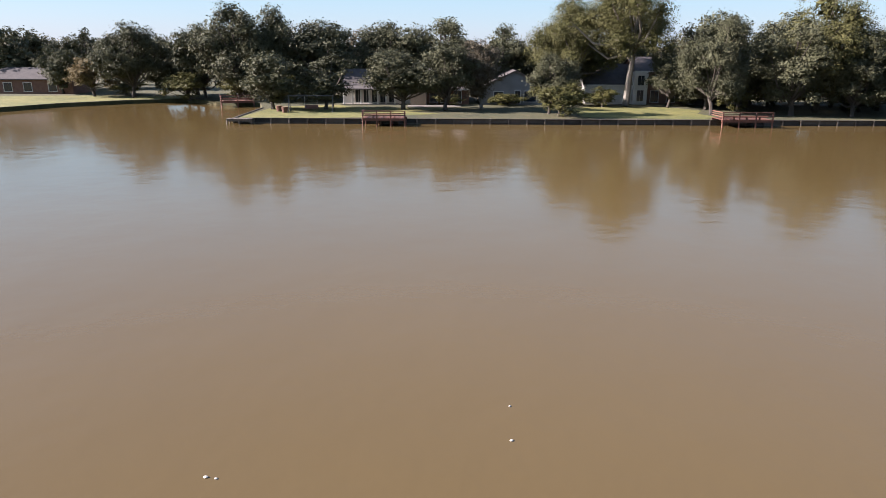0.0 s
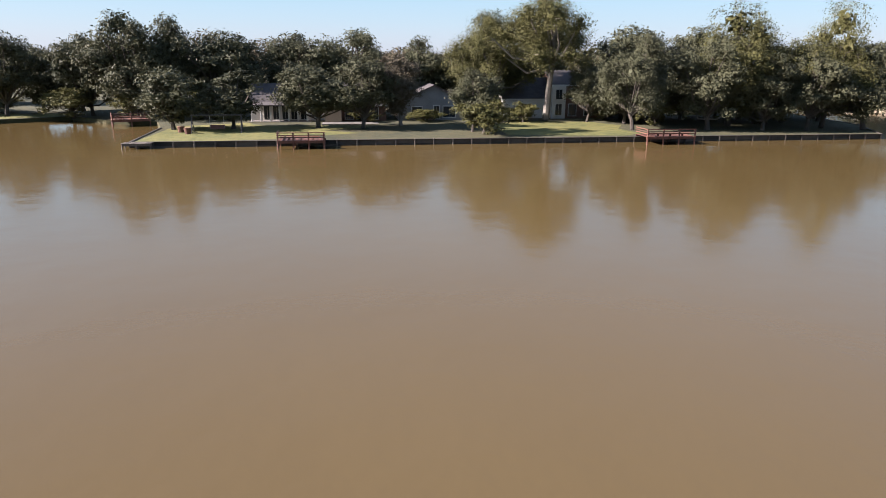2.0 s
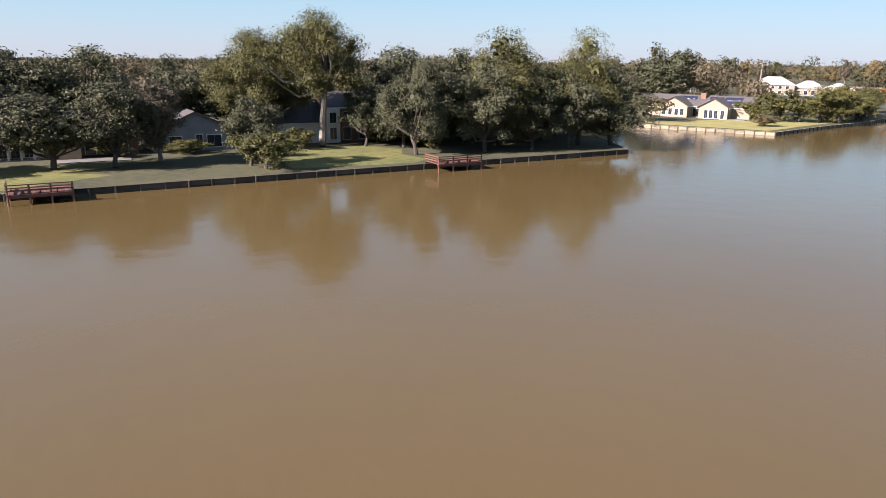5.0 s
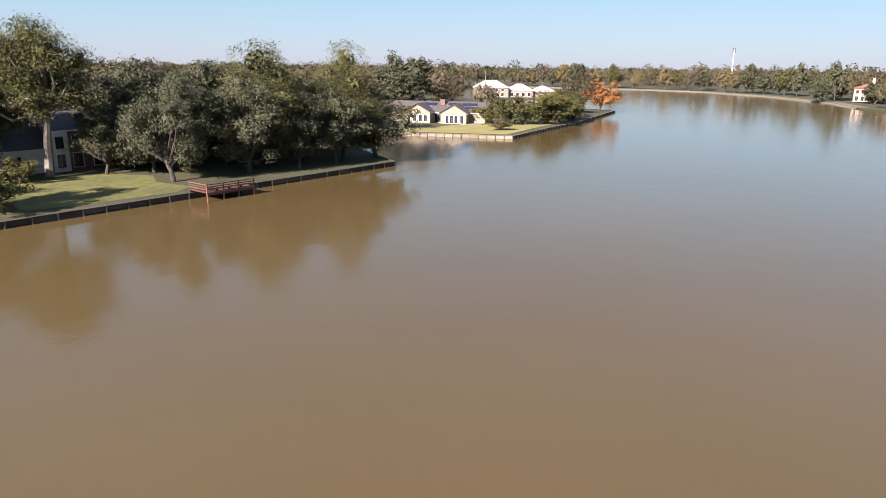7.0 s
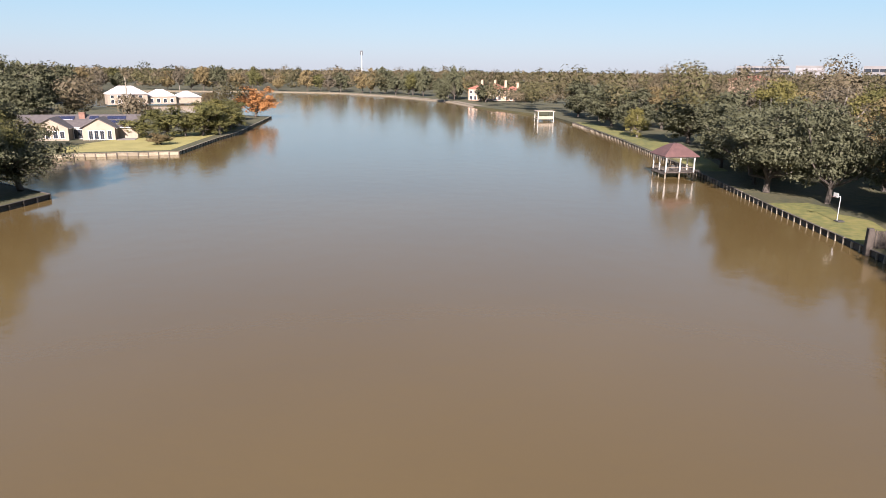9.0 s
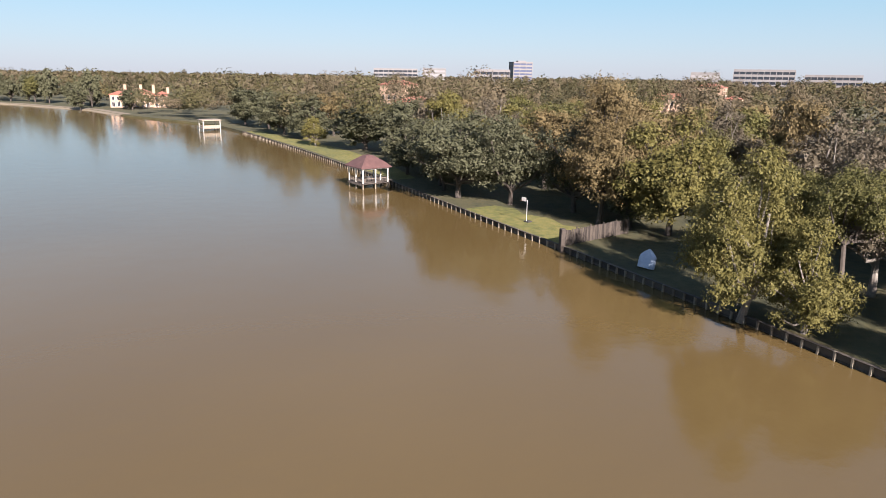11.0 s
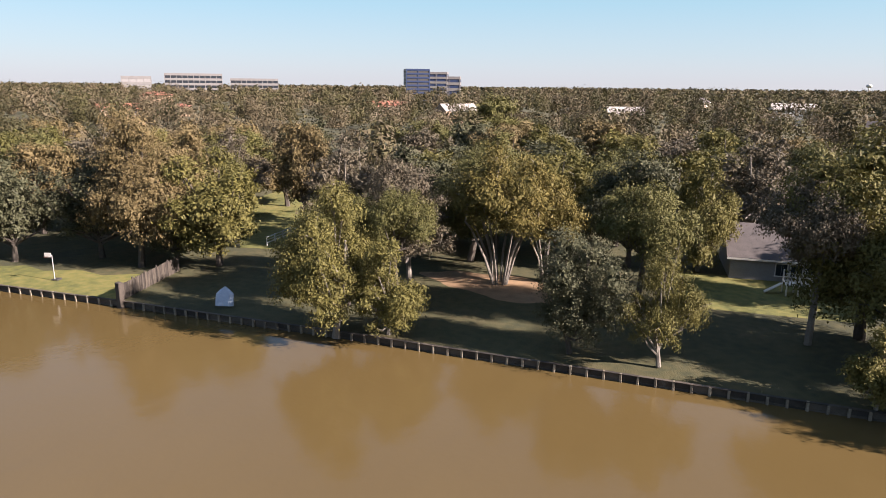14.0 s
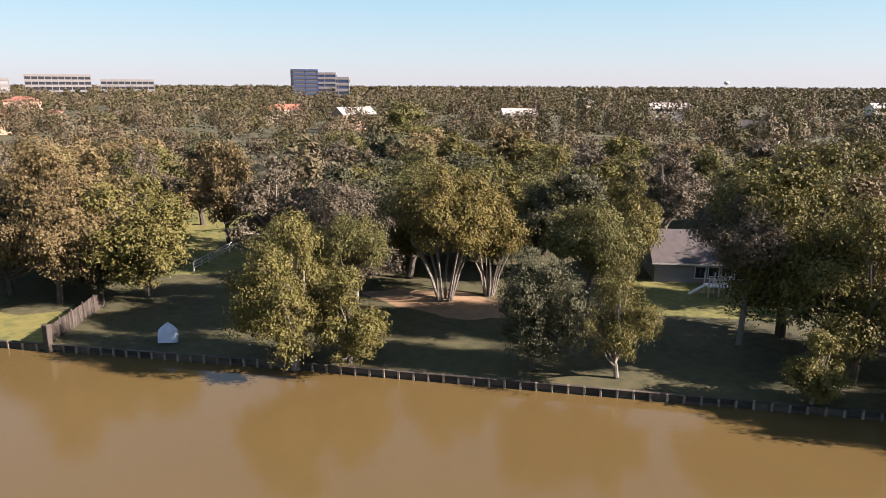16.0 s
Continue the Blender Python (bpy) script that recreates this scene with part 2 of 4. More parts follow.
def prism(bm, outline, y0, y1, axis="y"):
    """A solid from an outline in x and z (axis y) or y and z (axis x)."""
    def at(u, v, w):
        return (u, w, v) if axis == "y" else (w, u, v)
    a = [bm.verts.new(at(u, v, y0)) for u, v in outline]
    c = [bm.verts.new(at(u, v, y1)) for u, v in outline]
    k = len(outline)
    bm.faces.new(a)
    bm.faces.new(c[::-1])
    for i in range(k):
        bm.faces.new((a[i], c[i], c[(i + 1) % k], a[(i + 1) % k]))
    bmesh.ops.recalc_face_normals(bm, faces=bm.faces)
    return bm


def rod(bm, p, q, r0, r1=None, sides=6):
    """A tapered round bar from p to q."""
    p, q = Vector(p), Vector(q)
    r1 = r0 if r1 is None else r1
    turn = (q - p).to_track_quat("Z", "Y").to_matrix()
    rings = []
    for c, r in ((p, r0), (q, r1)):
        rings.append([bm.verts.new(c + turn @ Vector((r * math.cos(2 * math.pi * i / sides), r * math.sin(2 * math.pi * i / sides), 0))) for i in range(sides)])
    for i in range(sides):
        bm.faces.new((rings[0][i], rings[0][(i + 1) % sides], rings[1][(i + 1) % sides], rings[1][i]))
    bm.faces.new(rings[0][::-1])
    bm.faces.new(rings[1])
    return bm


def bough(bm, points, radii, sides=7):
    """A bent, tapering limb through points."""
    rings = []
    for i, (c, r) in enumerate(zip(points, radii)):
        d = Vector(points[min(i + 1, len(points) - 1)]) - Vector(points[max(i - 1, 0)])
        turn = d.to_track_quat("Z", "Y").to_matrix()
        rings.append([bm.verts.new(Vector(c) + turn @ Vector((r * math.cos(2 * math.pi * k / sides), r * math.sin(2 * math.pi * k / sides), 0))) for k in range(sides)])
    for a, c in zip(rings, rings[1:]):
        for k in range(sides):
            bm.faces.new((a[k], a[(k + 1) % sides], c[(k + 1) % sides], c[k]))
    bm.faces.new(rings[-1])
    return bm


def thing(name, m, label, category, group=""):
    ob = new(name)
    ob.matrix_world = m
    ob.empty_display_size = 0.3
    return tagged(ob, label, category, group)


# ---- leaves by the thousand ----
def leaf_arrays(rng, centre, out, size, droop=0.0, long=1.7, loose=0.6):
    """Pointed leaf sprays at centre, facing about out."""
    k = len(centre)
    nrm = out + rng.normal(0, loose, (k, 3))
    nrm /= np.linalg.norm(nrm, axis=1)[:, None] + 1e-9
    a = rng.normal(0, 1, (k, 3))
    a[:, 2] -= droop * 3
    a -= nrm * (a * nrm).sum(1)[:, None]
    a /= np.linalg.norm(a, axis=1)[:, None] + 1e-9
    c = np.cross(nrm, a)
    s = size * rng.uniform(0.6, 1.35, k)[:, None]
    v = np.empty((k, 3, 3))
    v[:, 0] = centre - a * s * long * 0.5
    v[:, 1] = centre + c * s * rng.uniform(0.3, 0.6, (k, 1)) + a * s * rng.uniform(0.0, 0.6, (k, 1))
    v[:, 2] = centre - c * s * rng.uniform(0.2, 0.6, (k, 1)) + a * s * rng.uniform(0.3, 0.8, (k, 1))
    return v.reshape(-1, 3)


def leaf_mesh(name, verts, mat):
    me = bpy.data.meshes.new(name)
    k = len(verts) // 3
    me.vertices.add(3 * k)
    me.vertices.foreach_set("co", np.asarray(verts, np.float32).ravel())
    me.loops.add(3 * k)
    me.loops.foreach_set("vertex_index", np.arange(3 * k, dtype=np.int32))
    me.polygons.add(k)
    me.polygons.foreach_set("loop_start", np.arange(0, 3 * k, 3, dtype=np.int32))
    me.update()
    me.materials.append(mat)
    return me


def sphere_dirs(rng, k):
    d = rng.normal(0, 1, (k, 3))
    return d / np.linalg.norm(d, axis=1)[:, None]


# shape of a tree 10 m high and 10 m wide: leaves, crown base, lobes, lobe radius, fullness, bark, droop, taper
SHAPES = {
    "oak": ("oak", 0.7, 36, 1.5, 1.0, BARK, 0.0, 0.0),
    "round": ("elm", 1.6, 32, 1.6, 1.0, BARK, 0.0, 0.0),
    "tall": ("elm", 3.4, 26, 1.2, 0.72, PALE_BARK, 0.1, 0.25),
    "ash": ("mid", 0.5, 36, 1.5, 1.0, BARK, 0.1, 0.5),
    "elm": ("elm", 0.4, 40, 1.6, 1.0, BARK, 0.1, 0.2),
    "yellow": ("yellow", 0.4, 34, 1.45, 1.1, PALE_BARK, 0.2, 0.45),
    "rust": ("rust", 1.2, 36, 1.45, 0.9, BARK, 0.1, 0.2),
    "grey": ("grey", 1.4, 36, 1.3, 0.8, PALE_BARK, 0.0, 0.1),
    "willow": ("oak", 0.2, 30, 1.45, 1.0, BARK, 0.8, 0.2),
    "olive": ("yellow", 1.0, 36, 1.45, 1.0, BARK, 0.1, 0.1),
    "high": ("mid", 4.0, 30, 1.4, 0.9, BARK, 0.1, 0.1),
    "bare": ("grey", 5.0, 30, 1.3, 0.72, PALE_BARK, 0.0, 0.1),
    "myrtle": ("golden", 3.4, 36, 1.5, 1.0, PALE_BARK, 0.1, 0.15),
    "young": ("yellow", 0.5, 26, 1.25, 0.6, PALE_BARK, 0.3, 0.5),
    "orange": ("orange", 0.6, 26, 1.5, 0.8, BARK, 0.1, 0.2),
    "shrub": ("mid", 0.0, 24, 1.9, 0.6, BARK, 0.0, 0.0),
}
# four degrees of fineness: leaf sprays, their size, twigs
FINE = [(31000, 0.152, 2), (14500, 0.222, 1), (6800, 0.33, 0), (1700, 0.65, 0)]


def tree_master(kind, seed, level):
    leaves, low, lobes, lobe_r, full, bark, droop, cone = SHAPES[kind]
    count, size, twigs = FINE[level]
    grown = {"tall": 0.58, "round": 0.62, "ash": 0.66, "elm": 0.66, "oak": 0.85}.get(kind, 0.8)     # big trees have no bigger leaves
    count, size = int(count * full * grown ** -1.1), size * grown
    rng = np.random.default_rng(seed)
    tree = thing("tree", Matrix(), "", "tree")
    mid, rad_z = (low + 10) / 2, (10 - low) / 2
    centres, radii = [], []
    lop = rng.normal(0, 0.35, 2)
    for i in range(lobes):
        d = sphere_dirs(rng, 1)[0]
        if i % 3 == 0:
            d[2] = -abs(d[2]) * 0.8
            d /= np.linalg.norm(d)
        r = lobe_r * rng.choice([0.55, 0.8, 1.0, 1.3])
        f = rng.uniform(0.6, 1.12) if i > 2 else 0.25
        taper = 1.0 - cone * max(0.0, d[2])
        centres.append((d[0] * f * (5 - r) * taper + lop[0], d[1] * f * (5 - r) * taper + lop[1], mid + d[2] * f * (rad_z - r * 0.8)))
        radii.append(r)
    bm = bmesh.new()
    fork = max(low + 0.8, 1.6)
    lean = rng.normal(0, 0.25, 2)
    stem = [(0, 0, -0.4), (0.03, 0, 0.15), (lean[0] * 0.4, lean[1] * 0.4, fork * 0.6), (lean[0], lean[1], fork), (lean[0] * 1.5, lean[1] * 1.5, mid + 1)]
    heads = []
    if kind == "myrtle":
        # a sheaf of smooth stems from one root
        for i in range(12):
            a, out = 2 * math.pi * i / 12 + rng.uniform(-0.2, 0.2), rng.uniform(0.6, 1.25)
            foot, head = (0.45 * math.cos(a), 0.3 * math.sin(a), -0.4), (2.6 * out * math.cos(a), 2.6 * out * math.sin(a), fork + rng.uniform(-0.2, 1.0))
            bend = (1.25 * out * math.cos(a) + rng.normal(0, 0.1), 1.25 * out * math.sin(a) + rng.normal(0, 0.1), fork * 0.5)
            bough(bm, [foot, bend, head], (0.125, 0.10, 0.07), 7)
            heads.append(np.array(head))
    else:
        bough(bm, stem, (0.40, 0.30, 0.24, 0.21, 0.09), 8 if level < 2 else 6)
    for c, r in zip(centres, radii):
        c = np.array(c)
        s = np.array([lean[0], lean[1], fork + rng.uniform(-0.5, 1.2)])
        if heads:
            s = min(heads, key=lambda q: np.linalg.norm(q - c))
        m = (s + c) / 2 + rng.normal(0, 0.3, 3) + np.array([0, 0, -0.25])
        bough(bm, [tuple(s), tuple(m), tuple(c), tuple(c + (c - m) * 0.2)], (0.12, 0.085, 0.05, 0.015), 5 if level < 2 else 3)
        for _ in range(twigs):
            e = c + sphere_dirs(rng, 1)[0] * r * 0.95
            bough(bm, [tuple(m * 0.3 + c * 0.7), tuple((c + e) / 2 + rng.normal(0, 0.1, 3)), tuple(e)], (0.04, 0.028, 0.01), 4)
    share = np.array(radii) ** 2
    share = (share / share.sum() * count).astype(int)
    allv = []
    per = (24, 20, 18, 10)[level]
    for c, r, k in zip(centres, radii, share):
        clumps = max(3, k // per)
        d = sphere_dirs(rng, clumps)
        d[:, 2] = np.where(d[:, 2] < -0.75, -d[:, 2], d[:, 2])
        rr = r * rng.uniform(0.35, 1.05, clumps) ** 0.6
        heart = np.array(c) + d * rr[:, None] * np.array([1.12, 1.12, 0.85])
        p = np.repeat(heart, per, 0)
        dd = np.repeat(d, per, 0)
        p = p + rng.normal(0, 1, p.shape) * np.array([0.25, 0.25, 0.17]) * (1.0, 1.1, 1.15, 1.3)[level]
        if droop:
            p[:, 2] -= droop * rng.uniform(0, 1.6, len(p)) * (np.hypot(p[:, 0], p[:, 1]) / 5) ** 2
        p[:, 2] = np.maximum(p[:, 2], 0.15)
        allv.append(leaf_arrays(rng, p, dd + np.array([0, 0, 0.35]), size, droop))
        # the dense inside of the bough, which lets little light through
        core = (110, 90, 70, 20)[level] if full > 0.7 else 30
        d = sphere_dirs(rng, core)
        p = np.array(c) + d * r * rng.uniform(0.1, 0.52, (core, 1))
        p[:, 2] = np.maximum(p[:, 2], 0.6)
        allv.append(leaf_arrays(rng, p, d, r * (0.25, 0.27, 0.3, 0.5)[level], 0.0, 1.4, 0.8))
    # bring the tree to its full height and width
    allv = np.concatenate(allv)
    wide = 5 / np.percentile(np.hypot(allv[:, 0], allv[:, 1]), 98)
    high = 10 / np.percentile(allv[:, 2], 99.7)
    allv *= np.array([wide, wide, high])
    bmesh.ops.scale(bm, vec=(wide, wide, high), verts=bm.verts)
    part("trunk", bm, bark, tree)
    crown = new("crown", leaf_mesh("crown", allv, LEAF[leaves]))
    crown.parent = tree
    return tree


MASTERS, USED = {}, {}
VARIANTS = {"oak": 4, "round": 2, "ash": 3, "yellow": 3, "rust": 3, "grey": 3}


def tree(kind, x, y, height, width, label="", group="", turn=None, z=0.62, name=""):
    """One tree of that kind, size and place; the first of each variant is the master, the others share its meshes."""
    away = math.hypot(x - 15, y - 42)
    near = away * 12 / max(height, 6)
    level = 3 if away > 300 else 0 if near < 66 else 1 if near < 105 else 2
    k = USED.get((kind, level), 0)
    USED[kind, level] = k + 1
    key = (kind, k % VARIANTS.get(kind, 1), level)
    turn = (k * 137.5 + len(kind) * 31) % 360 if turn is None else turn
    m = pose(x, y, z, 0, 0, turn) @ Matrix.Diagonal((width / 10, width / 10, height / 10, 1))
    if key not in MASTERS:
        MASTERS[key] = tree_master(kind, 11 + 7 * key[1] + 13 * len(MASTERS), level)
        ob = MASTERS[key]
        ob.matrix_basis = m
    else:
        src = MASTERS[key]
        ob = copy_thing(src, m @ Matrix.Diagonal((1 / src.scale[0], 1 / src.scale[1], 1 / src.scale[2], 1)))
    ob.name = name or ("shrub" if kind == "shrub" else "tree")
    for key_ in ("label", "group"):
        if key_ in ob:
            del ob[key_]
    words = {"oak": "dense dark green live oak on the grassy bank", "round": "broad green round-topped tree on the bank", "tall": "tall sparse tree with pale forking trunk",
             "elm": "tall dark green leafy tree above the water", "ash": "upright leafy green tree beside the water", "yellow": "tree turning yellow-green in autumn sunlight", "olive": "broad olive-green tree turning yellow on top", "high": "tree with a clear trunk and high green crown", "bare": "thin-leaved tree with pale trunk and bare branches", "myrtle": "multi-stemmed tree with smooth pale trunks, yellowing above", "rust": "tree with rusty brown autumn leaves",
             "grey": "half-bare tree with grey-brown twigs", "willow": "drooping green tree hanging over the water", "young": "slim young tree with yellow-green leaves",
             "orange": "small tree in bright orange autumn leaf", "shrub": "clipped dark green garden shrub"}
    return tagged(ob, label or words[kind], "shrub" if kind == "shrub" else "tree", group)


# ---- ground, lake and banks ----
GROUND_Z = 0.65
SOUTH = [(-170, 30), (-75, 14), (-45, 2), (-24, -7), (-10, -8.5), (11, -7.2), (36, -5.6), (62, -3.4), (82, -1.3), (113, 1.3), (143, 4.6), (171, 8.0), (230, 17.5), (262, 24)]
EAST = [(331, 60), (376, 77), (445, 124), (494, 177), (505, 226), (480, 330), (380, 330), (275, 232), (240, 160)]
POINT = [(229, 124.5), (167, 109), (149, 106.6), (122.5, 101.5), (111.5, 124), (106, 152)]
NORTH = [(86, 152), (80.5, 106), (73.8, 93.2), (-25.2, 92.4), (-25.8, 109), (-29, 119), (-37.5, 122)]
WEST = [(-45, 129), (-54, 124), (-62, 116), (-66, 107), (-100, 92), (-170, 80)]
SHORE = SOUTH + EAST + POINT + NORTH + WEST


def in_lake(x, y):
    inside = False
    for (x0, y0), (x1, y1) in zip(SHORE, SHORE[1:] + SHORE[:1]):
        if (y0 > y) != (y1 > y) and x < (x1 - x0) * (y - y0) / (y1 - y0) + x0:
            inside = not inside
    return inside


def shore_gap(x, y):
    best = 1e9
    for (x0, y0), (x1, y1) in zip(SHORE, SHORE[1:] + SHORE[:1]):
        u = max(0, min(1, ((x - x0) * (x1 - x0) + (y - y0) * (y1 - y0)) / ((x1 - x0) ** 2 + (y1 - y0) ** 2)))
        best = min(best, math.hypot(x - x0 - u * (x1 - x0), y - y0 - u * (y1 - y0)))
    return best


from mathutils.geometry import tessellate_polygon
FAR = 4600
rim = [Vector((x, y, GROUND_Z)) for x, y in ((-FAR, -FAR), (FAR, -FAR), (FAR, FAR), (-FAR, FAR))]
hole = [Vector((x, y, GROUND_Z)) for x, y in SHORE]
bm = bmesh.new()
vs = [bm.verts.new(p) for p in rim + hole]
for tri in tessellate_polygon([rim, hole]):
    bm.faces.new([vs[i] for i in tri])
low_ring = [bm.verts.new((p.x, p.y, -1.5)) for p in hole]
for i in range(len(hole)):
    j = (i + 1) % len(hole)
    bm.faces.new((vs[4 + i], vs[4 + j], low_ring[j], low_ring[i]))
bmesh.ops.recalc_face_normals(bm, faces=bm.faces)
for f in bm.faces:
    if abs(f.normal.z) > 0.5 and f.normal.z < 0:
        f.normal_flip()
# the whole sheet takes the shade tone, open lawn under trees included
tagged(mesh_object("ground", bm, GROUND), "flat mown lawns and woodland floor round the lake, shade-toned", "ground", kind="structure")
bm = bmesh.new()
bm.faces.new([bm.verts.new(p) for p in ((-180, -30, 0), (520, -30, 0), (520, 345, 0), (-180, 345, 0))])
tagged(mesh_object("water", bm, WATER), "calm muddy brown lake water with soft reflections", "water", kind="structure")

BOX_MESHES = {}


def block_mesh(name, sx, sy, sz, mat, bevel=0.015):
    key = (name, round(sx, 2), round(sy, 2), round(sz, 2), mat.name)
    if key not in BOX_MESHES:
        me = bpy.data.meshes.new(name)
        bm = block(-sx / 2, sx / 2, -sy / 2, sy / 2, -sz / 2, sz / 2, bevel)
        bm.to_mesh(me)
        bm.free()
        me.materials.append(mat)
        BOX_MESHES[key] = me
    return BOX_MESHES[key]


def piece(name, me, parent, m):
    ob = new(name, me)
    ob.parent = parent
    ob.matrix_basis = m
    return ob


def bulkhead(name, pts, step, post_mat, board_mat, label, height=0.68, boards=3):
    """A timber retaining wall: posts on the water side, boards behind them and a cap."""
    wall = tagged(new(name), label, "bulkhead", kind="structure")
    rnd = random.Random(len(name))
    for (x0, y0), (x1, y1) in zip(pts, pts[1:]):
        run = math.hypot(x1 - x0, y1 - y0)
        count = max(1, round(run / step))
        step_ = run / count
        ux, uy = (x1 - x0) / run, (y1 - y0) / run
        yaw = math.degrees(math.atan2(uy, ux))
        nx, ny = -uy, ux     # towards the water, which lies on the left of the run
        for i in range(count):
            cx, cy = x0 + ux * step_ * (i + 0.5), y0 + uy * step_ * (i + 0.5)
            for k in range(boards):
                h = (height + 0.35) / boards
                piece("board", block_mesh("board", step_ * 0.985, 0.07, h - 0.02, board_mat), wall,
                      pose(cx + nx * rnd.uniform(0, 0.015), cy + ny * rnd.uniform(0, 0.015), -0.35 + h * (k + 0.5), 0, rnd.uniform(-0.3, 0.3), yaw))
            if i % 2 == 0:
                w = step_ * min(2, count - i)
                piece("cap", block_mesh("cap", w - 0.01, 0.30, 0.06, board_mat), wall,
                      pose(cx + ux * (w - step_) / 2 + nx * 0.08, cy + uy * (w - step_) / 2 + ny * 0.08, height + 0.03, 0, 0, yaw))
            px, py = x0 + ux * step_ * i + nx * 0.13, y0 + uy * step_ * i + ny * 0.13
            piece("post", block_mesh("post", 0.2, 0.2, height + 0.7, post_mat, 0.03), wall, pose(px, py, (height - 0.7) / 2 + rnd.uniform(0, 0.1), rnd.uniform(-2, 2), rnd.uniform(-2, 2), yaw))
    return wall


# ---- houses ----
def window(parent, x, y, z, w, h, side=-1, frame_mat=WHITE, axis="y", name="window", bars=1):
    """A framed window on a wall that faces side along axis, with panes between its bars."""
    def blk(u0, u1, d0, d1, z0, z1):
        d0, d1 = sorted((d0 * side, d1 * side))
        return block(x + u0, x + u1, y + d0, y + d1, z0, z1) if axis == "y" else block(x + d0, x + d1, y + u0, y + u1, z0, z1)
    bm = blk(-w / 2 - 0.1, w / 2 + 0.1, -0.02, 0.08, z + h, z + h + 0.12)
    for args in ((-w / 2 - 0.1, -w / 2, -0.02, 0.08, z, z + h), (w / 2, w / 2 + 0.1, -0.02, 0.08, z, z + h), (-w / 2 - 0.14, w / 2 + 0.14, -0.02, 0.13, z - 0.1, z)):
        tmp = blk(*args)
        me = bpy.data.meshes.new("tmp")
        tmp.to_mesh(me)
        tmp.free()
        bm.from_mesh(me)
        bpy.data.meshes.remove(me)
    win = part(name, bm, frame_mat, parent)
    pw = w / (bars + 1)
    for i in range(bars + 1):
        part("pane", blk(-w / 2 + pw * i + 0.02, -w / 2 + pw * (i + 1) - 0.02, 0.0, 0.03, z + 0.01, z + h - 0.01), GLASS, win)
    return win


def gable(parent, x0, x1, y0, y1, eave, ridge, wall_mat, roof_mat, along="x", hang=0.45, base=0.0, name="wall"):
    """A block with a pitched roof of two slabs; its ridge runs along x or y."""
    if along == "x":
        mid = (y0 + y1) / 2
        bm = prism(bmesh.new(), [(y0, base), (y1, base), (y1, eave), (mid, ridge), (y0, eave)], x0, x1, "x")
    else:
        mid = (x0 + x1) / 2
        bm = prism(bmesh.new(), [(x0, base), (x1, base), (x1, eave), (mid, ridge), (x0, eave)], y0, y1, "y")
    part(name, bm, wall_mat, parent)
    a0, a1, c0, c1 = (y0, y1, x0, x1) if along == "x" else (x0, x1, y0, y1)
    slope = (ridge - eave) / (mid - a0)
    for s, a in ((-1, a0), (1, a1)):
        out, low = a + s * hang, eave - slope * hang
        o = [(mid, ridge + 0.03), (out, low + 0.03), (out, low + 0.2), (mid, ridge + 0.22)]
        part("roof", prism(bmesh.new(), o, c0 - hang, c1 + hang, "x" if along == "x" else "y"), roof_mat, parent)
        # fascia board along the eave
        bmf = prism(bmesh.new(), [(out - 0.02, low - 0.06), (out + 0.03, low - 0.06), (out + 0.03, low + 0.16), (out - 0.02, low + 0.16)], c0 - hang, c1 + hang, "x" if along == "x" else "y")
        part("fascia", bmf, WHITE, parent)


def hip(parent, x0, x1, y0, y1, eave, top, wall_mat, roof_mat, base=0.0, hang=0.5, ridge_cut=None):
    part("wall", block(x0, x1, y0, y1, base, eave), wall_mat, parent)
    bm = bmesh.new()
    cut = min(x1 - x0, y1 - y0) / 2 if ridge_cut is None else ridge_cut
    X0, X1, Y0, Y1 = x0 - hang, x1 + hang, y0 - hang, y1 + hang
    if x1 - x0 >= y1 - y0:
        rg = [((X0 + cut + hang), (Y0 + Y1) / 2), ((X1 - cut - hang), (Y0 + Y1) / 2)]
    else:
        rg = [((X0 + X1) / 2, Y0 + cut + hang), ((X0 + X1) / 2, Y1 - cut - hang)]
    lo = [bm.verts.new((x, y, eave + 0.01)) for x, y in ((X0, Y0), (X1, Y0), (X1, Y1), (X0, Y1))]
    up = [bm.verts.new((x, y, eave + 0.2)) for x, y in ((X0, Y0), (X1, Y0), (X1, Y1), (X0, Y1))]
    a, c = (bm.verts.new((x, y, top)) for x, y in rg)
    bm.faces.new(lo[::-1])
    for i in range(4):
        bm.faces.new((lo[i], lo[(i + 1) % 4], up[(i + 1) % 4], up[i]))
    if x1 - x0 >= y1 - y0:
        for f in ((up[0], up[1], c, a), (up[1], up[2], c), (up[2], up[3], a, c), (up[3], up[0], a)):
            bm.faces.new(f)
    else:
        for f in ((up[0], up[1], a), (up[1], up[2], c, a), (up[2], up[3], c), (up[3], up[0], a, c)):
            bm.faces.new(f)
    bmesh.ops.recalc_face_normals(bm, faces=bm.faces)
    part("roof", bm, roof_mat, parent)


def chimney(parent, x, y, z0, z1, mat, w=0.9):
    bm = block(x - w / 2, x + w / 2, y - w / 2, y + w / 2, z0, z1, 0.02)
    box(bm, x - w / 2 - 0.08, x + w / 2 + 0.08, y - w / 2 - 0.08, y + w / 2 + 0.08, z1 - 0.2, z1, 0.02)
    return part("chimney", bm, mat, parent)


